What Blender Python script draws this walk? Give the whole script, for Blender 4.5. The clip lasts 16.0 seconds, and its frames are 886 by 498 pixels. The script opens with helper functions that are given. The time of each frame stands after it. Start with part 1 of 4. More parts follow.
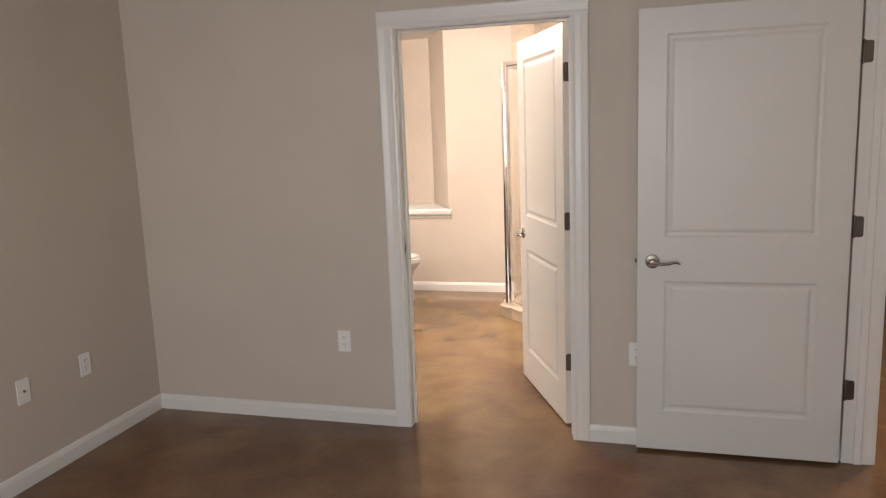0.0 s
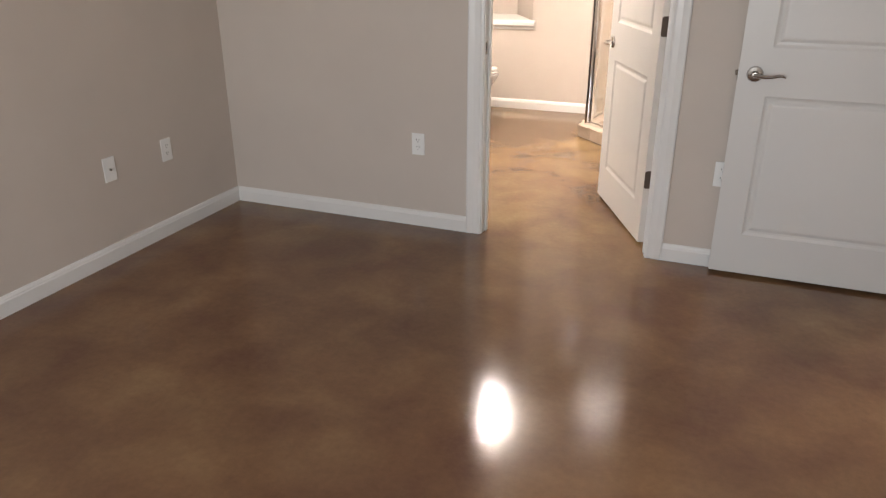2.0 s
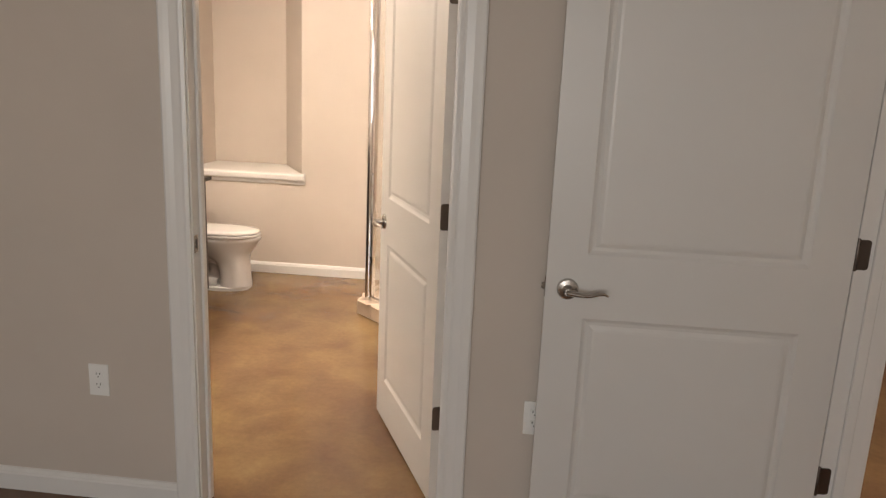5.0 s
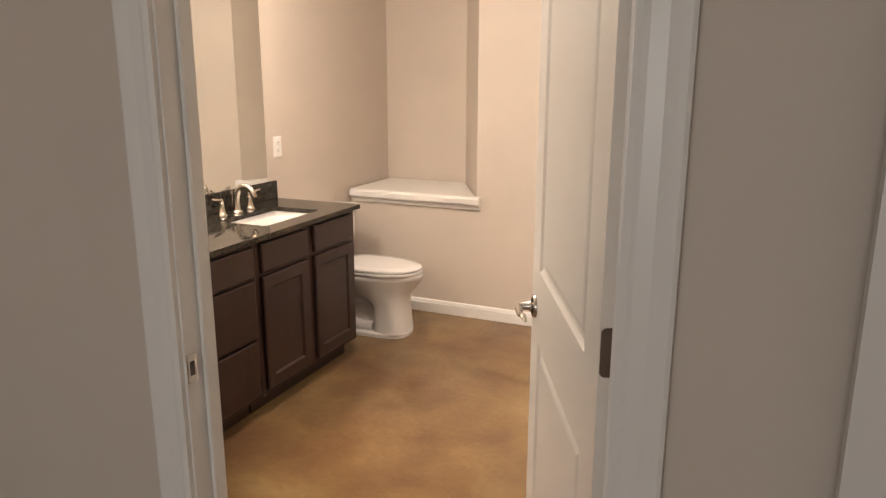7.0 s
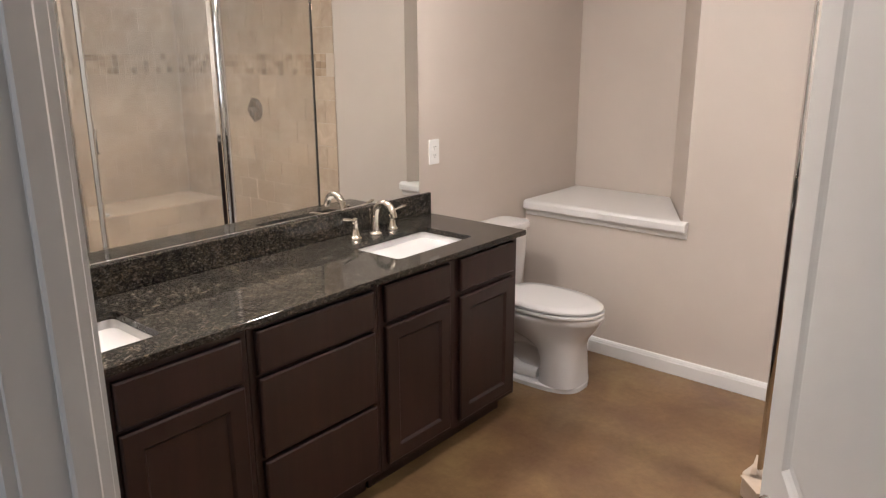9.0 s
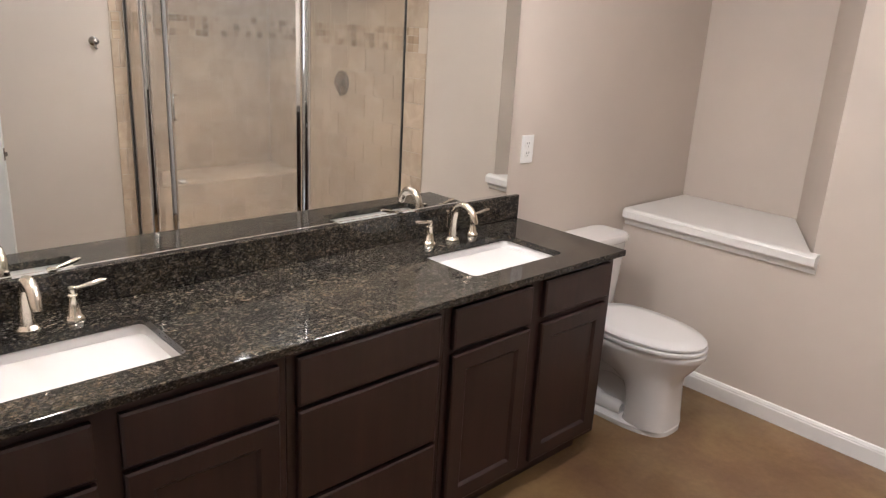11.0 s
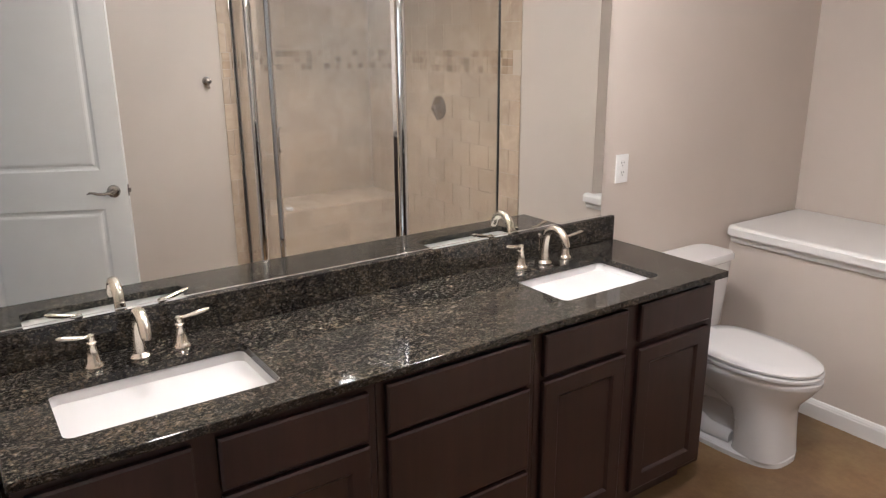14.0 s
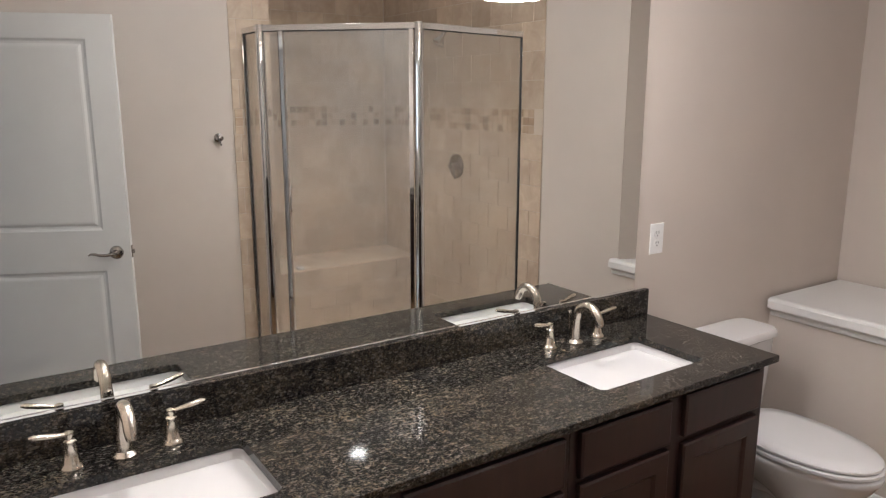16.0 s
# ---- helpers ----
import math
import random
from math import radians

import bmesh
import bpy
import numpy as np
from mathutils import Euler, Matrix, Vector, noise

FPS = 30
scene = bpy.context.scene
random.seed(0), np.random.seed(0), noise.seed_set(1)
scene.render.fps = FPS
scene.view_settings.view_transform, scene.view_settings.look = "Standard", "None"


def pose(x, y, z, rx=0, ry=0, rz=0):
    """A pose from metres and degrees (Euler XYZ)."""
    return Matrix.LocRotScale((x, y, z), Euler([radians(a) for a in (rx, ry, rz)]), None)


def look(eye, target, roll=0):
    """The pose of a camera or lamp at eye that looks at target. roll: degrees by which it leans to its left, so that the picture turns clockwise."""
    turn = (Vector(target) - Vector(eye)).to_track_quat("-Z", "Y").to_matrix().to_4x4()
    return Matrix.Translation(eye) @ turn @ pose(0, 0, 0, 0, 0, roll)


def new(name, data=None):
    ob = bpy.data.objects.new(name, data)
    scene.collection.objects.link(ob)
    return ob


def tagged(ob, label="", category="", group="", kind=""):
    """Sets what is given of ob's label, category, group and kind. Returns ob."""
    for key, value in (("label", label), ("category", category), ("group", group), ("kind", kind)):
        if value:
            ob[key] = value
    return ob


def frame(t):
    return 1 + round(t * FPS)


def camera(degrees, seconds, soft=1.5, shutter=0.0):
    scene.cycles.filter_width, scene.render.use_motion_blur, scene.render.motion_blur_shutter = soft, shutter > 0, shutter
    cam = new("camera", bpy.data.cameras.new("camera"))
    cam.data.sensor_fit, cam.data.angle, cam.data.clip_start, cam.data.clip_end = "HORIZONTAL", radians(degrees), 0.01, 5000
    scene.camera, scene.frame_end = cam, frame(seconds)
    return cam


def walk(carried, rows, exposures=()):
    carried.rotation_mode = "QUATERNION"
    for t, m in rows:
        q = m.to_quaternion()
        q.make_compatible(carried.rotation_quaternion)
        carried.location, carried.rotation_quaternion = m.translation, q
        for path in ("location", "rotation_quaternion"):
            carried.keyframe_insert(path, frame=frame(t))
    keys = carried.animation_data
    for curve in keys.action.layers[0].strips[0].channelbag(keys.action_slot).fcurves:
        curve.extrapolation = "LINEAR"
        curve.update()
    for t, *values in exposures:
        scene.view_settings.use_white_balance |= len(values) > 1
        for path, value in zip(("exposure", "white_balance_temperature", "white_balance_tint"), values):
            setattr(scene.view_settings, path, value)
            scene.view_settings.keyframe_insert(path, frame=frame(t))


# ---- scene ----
cam = camera(63.0, 16.0, 1.3)

PATH = [
    (0, (0.535, 0.801, 1.556), (0.0, 2.7, 1.226), -2.2),
    (0.5, (0.525, 0.822, 1.534), (-0.052, 2.71, 1.212), -1.3),
    (1, (0.533, 0.813, 1.495), (-0.116, 2.627, 0.957), -3.6),
    (1.5, (0.52, 0.811, 1.432), (-0.136, 2.528, 0.643), 0.3),
    (2, (0.493, 0.834, 1.424), (-0.187, 2.546, 0.647), -0.1),
    (2.5, (0.486, 0.936, 1.429), (-0.11, 2.715, 0.737), -2.5),
    (3, (0.546, 1.132, 1.486), (0.023, 2.978, 0.921), -2.4),
    (3.5, (0.557, 1.313, 1.48), (0.049, 3.164, 0.917), -0.9),
    (4, (0.479, 1.578, 1.475), (0.175, 3.477, 0.927), 1.8),
    (4.2, (0.444, 1.651, 1.497), (0.252, 3.582, 1.013), 2.5),
    (6.3, (0.394, 2.837, 1.511), (0.101, 4.768, 1.081), 1.3),
    (6.5, (0.39, 2.954, 1.507), (0.027, 4.87, 1.06), 0.6),
    (7, (0.382, 3.218, 1.539), (-0.409, 4.994, 1.071), 0.1),
    (7.5, (0.26, 3.435, 1.523), (-0.613, 5.162, 1.019), -0.3),
    (8, (0.129, 3.644, 1.552), (-0.781, 5.36, 1.072), -0.9),
    (8.5, (0.104, 3.857, 1.603), (-0.921, 5.506, 1.123), -2.0),
    (9, (0.081, 4.04, 1.589), (-1.171, 5.51, 1.066), -0.2),
    (9.2, (0.057, 4.073, 1.573), (-1.274, 5.46, 1.02), -0.8),
    (11.3, (-0.194, 4.357, 1.633), (-1.595, 5.657, 1.044), 3.2),
    (11.5, (-0.19, 4.367, 1.649), (-1.592, 5.669, 1.064), 2.9),
    (12, (-0.189, 4.371, 1.659), (-1.662, 5.614, 1.128), 1.2),
    (12.5, (-0.183, 4.37, 1.673), (-1.699, 5.568, 1.156), 1.5),
    (13, (-0.178, 4.357, 1.673), (-1.743, 5.491, 1.159), -0.1),
    (13.5, (-0.173, 4.365, 1.651), (-1.758, 5.465, 1.126), -0.4),
    (14, (-0.155, 4.375, 1.635), (-1.749, 5.452, 1.087), -0.4),
    (14.5, (-0.156, 4.38, 1.634), (-1.742, 5.444, 1.041), -0.4),
    (15, (-0.143, 4.394, 1.645), (-1.741, 5.454, 1.077), -0.6),
    (15.5, (-0.236, 4.366, 1.659), (-1.871, 5.431, 1.225), 0.0),
    (16, (-0.356, 4.467, 1.664), (-1.994, 5.537, 1.251), 0.1),
]
EXPOSURES = [(0, 0.53, 6800, 12), (0.7, 0.50, 6700, 12), (1.5, 0.80, 6550, 11), (2.1, 0.80, 6500, 11), (3.0, 0.58, 6850, 12), (4.2, 0.42, 7050, 12), (6.3, 0.10, 7300, 13), (7.5, 0.06, 7100, 13), (8.0, -0.06, 6300, 11), (8.5, -0.18, 6050, 11), (9.2, -0.20, 5850, 10), (11.3, -0.18, 5750, 10), (13.0, -0.22, 5600, 9), (15.0, -0.13, 5650, 10), (15.6, -0.38, 5500, 8), (16, -0.48, 5600, 9)]
walk(cam, [(t, look(eye, target, roll)) for t, eye, target, roll in PATH], EXPOSURES)

# ---------------------------------------------------------------- light
world = bpy.data.worlds.new("sky")
scene.world = world
world.use_nodes = True
sky = world.node_tree.nodes.new("ShaderNodeTexSky")
sky.sky_type, sky.sun_disc, sky.sun_elevation, sky.sun_rotation = "NISHITA", False, radians(38), radians(150)
world.node_tree.links.new(sky.outputs[0], world.node_tree.nodes["Background"].inputs[0])
world.node_tree.nodes["Background"].inputs[1].default_value = 0.1
scene.view_settings.exposure = 0.0


def lamp(name, kind, m, watts, colour, size=0.1, size_y=None):
    data = bpy.data.lights.new(name, kind)
    data.energy, data.color = watts, colour
    if kind == "AREA":
        data.shape, data.size, data.size_y = "RECTANGLE", size, size_y or size
    else:
        data.shadow_soft_size = size
    ob = new(name, data)
    ob.matrix_world = m
    return ob


WARM, COOL = (1.0, 0.885, 0.80), (0.92, 0.96, 1.0)
lamp("window_light", "AREA", look((-0.2, -0.98, 1.5), (-0.5, 4.0, 1.75)), 49, COOL, 2.0, 1.3)
for _x, _y in ((-1.996, 4.85), (-2.010, 5.99)):
    lamp("vanity_bulb", "POINT", pose(_x, _y, 2.045), 38, WARM, 0.075)
lamp("bath_ceiling_bulb", "POINT", pose(-1.07, 5.86, 2.325), 62, WARM, 0.12)
shower_lamp = lamp("shower_bulb", "AREA", pose(0.18, 6.52, 2.425), 14.5, WARM, 0.12)
shower_lamp.data.spread = radians(105)
lamp("hall_bulb", "POINT", pose(2.1, 4.9, 2.33), 45, WARM, 0.06)


# ---------------------------------------------------------------- materials
def material(name):
    m = bpy.data.materials.new(name)
    m.use_nodes = True
    return m, m.node_tree.nodes, m.node_tree.links, m.node_tree.nodes["Principled BSDF"]


def coords(n, l, scale, space="Object"):
    c, mp = n.new("ShaderNodeTexCoord"), n.new("ShaderNodeMapping")
    mp.inputs["Scale"].default_value = scale if isinstance(scale, tuple) else (scale, scale, scale)
    if space == "World":
        g = n.new("ShaderNodeNewGeometry")
        l.new(g.outputs["Position"], mp.inputs[0])
    else:
        l.new(c.outputs[space], mp.inputs[0])
    return mp.outputs[0]


def noise_node(n, l, scale, detail=4.0, rough=0.55, space="World", stretch=None, distort=0.0):
    t = n.new("ShaderNodeTexNoise")
    t.inputs["Scale"].default_value, t.inputs["Detail"].default_value = scale, detail
    t.inputs["Roughness"].default_value, t.inputs["Distortion"].default_value = rough, distort
    l.new(coords(n, l, stretch or 1.0, space), t.inputs["Vector"])
    return t.outputs["Fac"]


def ramp(n, l, fac, stops):
    r = n.new("ShaderNodeValToRGB")
    while len(r.color_ramp.elements) < len(stops):
        r.color_ramp.elements.new(0.5)
    for e, (p, c) in zip(r.color_ramp.elements, stops):
        e.position, e.color = p, (*c, 1.0)
    l.new(fac, r.inputs[0])
    return r.outputs[0]


def blend(n, l, fac, a, b, mode="MIX"):
    x = n.new("ShaderNodeMix")
    x.data_type, x.blend_type = "RGBA", mode
    for key, v in ((0, fac), (6, a), (7, b)):
        if isinstance(v, (int, float)):
            x.inputs[key].default_value = v
        elif isinstance(v, tuple):
            x.inputs[key].default_value = (*v, 1.0)
        else:
            l.new(v, x.inputs[key])
    return x.outputs[2]


def bump(n, l, bsdf, height, strength, distance):
    b = n.new("ShaderNodeBump")
    b.inputs["Strength"].default_value, b.inputs["Distance"].default_value = strength, distance
    l.new(height, b.inputs["Height"])
    l.new(b.outputs[0], bsdf.inputs["Normal"])


def painted(name, colour, rough, vary=0.06, peel=0.12, scale=90.0):
    m, n, l, b = material(name)
    dark = tuple(c * (1 - vary) for c in colour)
    big = noise_node(n, l, 1.7, 4)
    l.new(ramp(n, l, big, [(0.3, dark), (0.7, colour)]), b.inputs["Base Color"])
    b.inputs["Roughness"].default_value = rough
    bump(n, l, b, noise_node(n, l, scale, 3), peel, 0.002)
    return m


def metal(name, colour, rough, brushed=0.0):
    m, n, l, b = material(name)
    b.inputs["Metallic"].default_value = 1.0
    f = noise_node(n, l, 40.0, 4, space="Object", stretch=(1, 1, 8))
    l.new(ramp(n, l, f, [(0.3, tuple(c * 0.86 for c in colour)), (0.7, colour)]), b.inputs["Base Color"])
    r = n.new("ShaderNodeMapRange")
    r.inputs[3].default_value, r.inputs[4].default_value = rough * 0.8, rough * 1.25
    l.new(f, r.inputs[0])
    l.new(r.outputs[0], b.inputs["Roughness"])
    if brushed:
        bump(n, l, b, noise_node(n, l, 300.0, 2, space="Object", stretch=(1, 1, 0.05)), brushed, 0.0005)
    return m


WALL = painted("greige_wall_paint", (0.585, 0.52, 0.46), 0.62, 0.07, 0.16, 130.0)
CEIL = painted("white_ceiling_paint", (0.72, 0.70, 0.67), 0.8, 0.05, 0.3, 60.0)
TRIM = painted("white_trim_paint", (0.75, 0.74, 0.72), 0.32, 0.04, 0.05, 40.0)
DOOR = painted("white_door_paint", (0.66, 0.65, 0.63), 0.36, 0.04, 0.07, 160.0)
PLASTIC = painted("white_plastic", (0.82, 0.82, 0.80), 0.3, 0.02, 0.0)
SLOT = painted("dark_slot", (0.06, 0.055, 0.05), 0.5, 0.1, 0.0)
PORCELAIN = painted("white_porcelain", (0.66, 0.65, 0.64), 0.07, 0.02, 0.0)
NICKEL = metal("brushed_nickel", (0.66, 0.60, 0.52), 0.24)
CHROME = metal("polished_chrome", (0.85, 0.85, 0.86), 0.04)
STEEL = metal("satin_nickel_lever", (0.52, 0.49, 0.46), 0.24, 0.03)
BRONZE = metal("dark_hinge_metal", (0.16, 0.135, 0.12), 0.38)
RUBBER = painted("black_rubber_gasket", (0.02, 0.02, 0.02), 0.5, 0.1, 0.0)


def make_mirror():
    m, n, l, b = material("silvered_mirror")
    b.inputs["Base Color"].default_value, b.inputs["Metallic"].default_value = (0.86, 0.88, 0.86, 1), 1.0
    b.inputs["Roughness"].default_value = 0.0
    return m


def make_glass():
    m, n, l, b = material("clear_glass")
    out = n["Material Output"]
    clear, gloss, mix = n.new("ShaderNodeBsdfTransparent"), n.new("ShaderNodeBsdfGlossy"), n.new("ShaderNodeMixShader")
    edge, power, scale = n.new("ShaderNodeLayerWeight"), n.new("ShaderNodeMath"), n.new("ShaderNodeMath")
    clear.inputs[0].default_value, gloss.inputs["Roughness"].default_value = (0.975, 0.965, 0.95, 1), 0.01
    edge.inputs[0].default_value = 0.5
    power.operation, power.inputs[1].default_value = "POWER", 4.0
    scale.operation, scale.inputs[1].default_value, scale.inputs[2].default_value = "MULTIPLY_ADD", 0.55, 0.045
    l.new(edge.outputs["Facing"], power.inputs[0])
    l.new(power.outputs[0], scale.inputs[0])
    l.new(scale.outputs[0], mix.inputs[0])
    film, haze = n.new("ShaderNodeBsdfDiffuse"), n.new("ShaderNodeMixShader")
    film.inputs[0].default_value = (0.75, 0.75, 0.73, 1)
    l.new(ramp(n, l, noise_node(n, l, 3.0, 4, 0.6), [(0.3, (0.05, 0.05, 0.05)), (0.7, (0.11, 0.11, 0.11))]), haze.inputs[0])
    l.new(clear.outputs[0], haze.inputs[1])
    l.new(film.outputs[0], haze.inputs[2])
    l.new(haze.outputs[0], mix.inputs[1])
    l.new(gloss.outputs[0], mix.inputs[2])
    l.new(mix.outputs[0], out.inputs[0])
    return m


def make_floor():
    m, n, l, b = material("acid_stained_concrete")
    big, mid, fine = noise_node(n, l, 1.1, 3, 0.5, distort=0.3), noise_node(n, l, 3.4, 4, 0.5, distort=0.35), noise_node(n, l, 34, 5, 0.7)
    red = noise_node(n, l, 0.7, 3, 0.5)
    tone = blend(n, l, 0.5, big, mid)
    base = ramp(n, l, tone, [(0.32, (0.122, 0.064, 0.040)), (0.45, (0.158, 0.087, 0.048)), (0.56, (0.200, 0.118, 0.061)), (0.70, (0.258, 0.165, 0.084))])
    warm = ramp(n, l, red, [(0.40, (1.0, 1.0, 1.0)), (0.62, (1.0, 0.92, 0.90))])
    # The tint turns more golden along y, from 3.5 to 4.9.
    place, reach = n.new("ShaderNodeSeparateXYZ"), n.new("ShaderNodeMapRange")
    l.new(coords(n, l, 1.0, "World"), place.inputs[0])
    l.new(place.outputs[1], reach.inputs[0])
    reach.inputs[1].default_value, reach.inputs[2].default_value = 3.5, 4.9
    warm = blend(n, l, 1.0, warm, ramp(n, l, reach.outputs[0], [(0.0, (1.0, 0.97, 0.99)), (1.0, (1.0, 1.10, 1.02))]), "MULTIPLY")
    grain = ramp(n, l, fine, [(0.3, (0.88, 0.87, 0.86)), (0.7, (1.05, 1.04, 1.03))])
    l.new(blend(n, l, 1.0, blend(n, l, 1.0, base, grain, "MULTIPLY"), warm, "MULTIPLY"), b.inputs["Base Color"])
    r = n.new("ShaderNodeMapRange")
    r.inputs[3].default_value, r.inputs[4].default_value = 0.06, 0.16
    l.new(mid, r.inputs[0])
    l.new(r.outputs[0], b.inputs["Roughness"])
    b.inputs["Specular IOR Level"].default_value = 0.42
    ripple = n.new("ShaderNodeMath")
    ripple.operation, ripple.inputs[1].default_value = "MULTIPLY_ADD", 0.8
    swell = n.new("ShaderNodeMath")
    swell.operation, swell.inputs[1].default_value = "MULTIPLY", 0.4
    l.new(noise_node(n, l, 9.0, 1), swell.inputs[0])
    l.new(noise_node(n, l, 60.0, 3, 0.6), ripple.inputs[0])
    l.new(swell.outputs[0], ripple.inputs[2])
    bump(n, l, b, ripple.outputs[0], 0.13, 0.004)
    return m


def make_granite():
    m, n, l, b = material("dark_granite")

    def cells(scale, stretch, stops):
        v, sep = n.new("ShaderNodeTexVoronoi"), n.new("ShaderNodeSeparateColor")
        v.inputs["Scale"].default_value = scale
        l.new(coords(n, l, stretch, "World"), v.inputs["Vector"])
        l.new(v.outputs["Color"], sep.inputs[0])
        return ramp(n, l, sep.outputs[0], stops)

    cloud = noise_node(n, l, 7.0, 5, 0.65, stretch=(1.0, 0.7, 1.0), distort=0.8)
    vein = noise_node(n, l, 62.0, 5, 0.7, stretch=(1.25, 0.65, 1.0), distort=1.4)
    gold = noise_node(n, l, 75.0, 5, 0.75, stretch=(0.7, 1.3, 1.0), distort=1.6)
    base = ramp(n, l, cloud, [(0.35, (0.008, 0.008, 0.0085)), (0.52, (0.013, 0.0125, 0.012)), (0.68, (0.021, 0.0185, 0.015))])
    streak = ramp(n, l, vein, [(0.47, (0.0, 0.0, 0.0)), (0.57, (0.020, 0.0175, 0.0145)), (0.70, (0.060, 0.052, 0.042))])
    brown = ramp(n, l, gold, [(0.50, (0.0, 0.0, 0.0)), (0.57, (0.021, 0.0145, 0.0075)), (0.70, (0.076, 0.054, 0.029))])
    grains = cells(330.0, (1.0, 0.7, 1.0), [(0.0, (0.45, 0.45, 0.45)), (0.55, (0.95, 0.93, 0.9)), (1.0, (1.5, 1.48, 1.42))])
    flakes = cells(300.0, (1.0, 0.6, 1.0), [(0.80, (0.0, 0.0, 0.0)), (0.88, (0.016, 0.0145, 0.0125)), (1.0, (0.068, 0.063, 0.055))])
    chips = cells(170.0, (1.0, 0.45, 1.0), [(0.82, (0.0, 0.0, 0.0)), (0.90, (0.022, 0.018, 0.012)), (1.0, (0.060, 0.049, 0.034))])
    flakes = blend(n, l, 1.0, flakes, blend(n, l, 1.0, chips, ramp(n, l, vein, [(0.42, (0.0, 0.0, 0.0)), (0.56, (1.0, 1.0, 1.0))]), "MULTIPLY"), "ADD")
    mineral = blend(n, l, 1.0, streak, brown, "ADD")
    patch = ramp(n, l, cloud, [(0.36, (0.35, 0.35, 0.35)), (0.62, (1.2, 1.2, 1.2))])
    tone = blend(n, l, 1.0, blend(n, l, 1.0, base, blend(n, l, 1.0, mineral, patch, "MULTIPLY"), "ADD"), grains, "MULTIPLY")
    l.new(blend(n, l, 1.0, tone, flakes, "ADD"), b.inputs["Base Color"])
    b.inputs["Roughness"].default_value = 0.055
    b.inputs["Specular IOR Level"].default_value = 0.27
    return m


def make_wood():
    m, n, l, b = material("espresso_stained_wood")
    g = noise_node(n, l, 22.0, 6, 0.65, stretch=(1.0, 1.0, 0.07), distort=0.5)
    big = noise_node(n, l, 2.3, 3)
    base = ramp(n, l, g, [(0.3, (0.0138, 0.0063, 0.0056)), (0.7, (0.029, 0.0127, 0.0105))])
    l.new(blend(n, l, 1.0, base, ramp(n, l, big, [(0.3, (0.8, 0.8, 0.8)), (0.7, (1.15, 1.1, 1.1))]), "MULTIPLY"), b.inputs["Base Color"])
    b.inputs["Roughness"].default_value = 0.38
    bump(n, l, b, g, 0.08, 0.001)
    return m


def make_tile(name, dark, light, spread, sparse=False):
    m, n, l, b = material(name)
    info = n.new("ShaderNodeObjectInfo")
    cloud = noise_node(n, l, 9.0, 5, 0.6, distort=0.8)
    base = ramp(n, l, cloud, [(0.3, dark), (0.7, light)])
    tint = ramp(n, l, info.outputs["Random"], [(0.0, (1 - spread, 1 - spread * 1.05, 1 - spread * 1.15)), (1.0, (1.06, 1.05, 1.03))])
    if sparse:
        tint = ramp(n, l, info.outputs["Random"], [(0.0, (0.58, 0.52, 0.46)), (0.16, (0.70, 0.63, 0.55)), (0.30, (0.90, 0.86, 0.81)), (0.6, (1.0, 0.97, 0.92)), (1.0, (1.10, 1.08, 1.05))])
    l.new(blend(n, l, 1.0, base, tint, "MULTIPLY"), b.inputs["Base Color"])
    b.inputs["Roughness"].default_value = 0.34
    bump(n, l, b, noise_node(n, l, 45.0, 4), 0.12, 0.002)
    return m


def make_shade():
    m, n, l, b = material("frosted_lamp_glass")
    b.inputs["Base Color"].default_value = (0.9, 0.87, 0.82, 1)
    b.inputs["Roughness"].default_value = 0.5
    b.inputs["Emission Color"].default_value = (1.0, 0.84, 0.66, 1)
    b.inputs["Emission Strength"].default_value = 15.0
    return m


MIRROR, GLASS, FLOOR, GRANITE, WOOD = make_mirror(), make_glass(), make_floor(), make_granite(), make_wood()
TILE = make_tile("tumbled_travertine", (0.43, 0.335, 0.25), (0.55, 0.45, 0.35), 0.10)
MOSAIC = make_tile("mixed_stone_mosaic", (0.40, 0.31, 0.225), (0.54, 0.44, 0.34), 0.5, True)
GROUT = painted("sandy_grout", (0.58, 0.50, 0.41), 0.85, 0.12, 0.3, 200.0)
LAMPGLASS = make_shade()


# ---------------------------------------------------------------- mesh helpers
def part(name, bm, mat, parent=None, label="", smooth=False):
    """One mesh object out of a bmesh, under a thing or a part."""
    me = bpy.data.meshes.new(name)
    bmesh.ops.recalc_face_normals(bm, faces=bm.faces[:])
    if smooth:
        for f in bm.faces:
            f.smooth = True
    bm.to_mesh(me)
    bm.free()
    me.materials.append(mat)
    ob = new(name, me)
    if smooth:
        me.set_sharp_from_angle(angle=radians(38))
    if parent is not None:
        ob.parent = parent
    return tagged(ob, label)


def empty(name, m, label, category, group="", kind=""):
    ob = new(name)
    ob.empty_display_size = 0.1
    ob.matrix_basis = m
    return tagged(ob, label, category, group, kind)


def box(x0, x1, y0, y1, z0, z1, bevel=0.0, seg=1, bm=None):
    own = bmesh.new()
    bmesh.ops.create_cube(own, size=1.0)
    for v in own.verts:
        v.co = Vector(((x0 + x1) / 2 + v.co.x * (x1 - x0), (y0 + y1) / 2 + v.co.y * (y1 - y0), (z0 + z1) / 2 + v.co.z * (z1 - z0)))
    if bevel:
        bmesh.ops.bevel(own, geom=own.edges[:], offset=bevel, segments=seg, affect="EDGES", profile=0.5)
    if bm is None:
        return own
    merge(bm, own)
    return bm


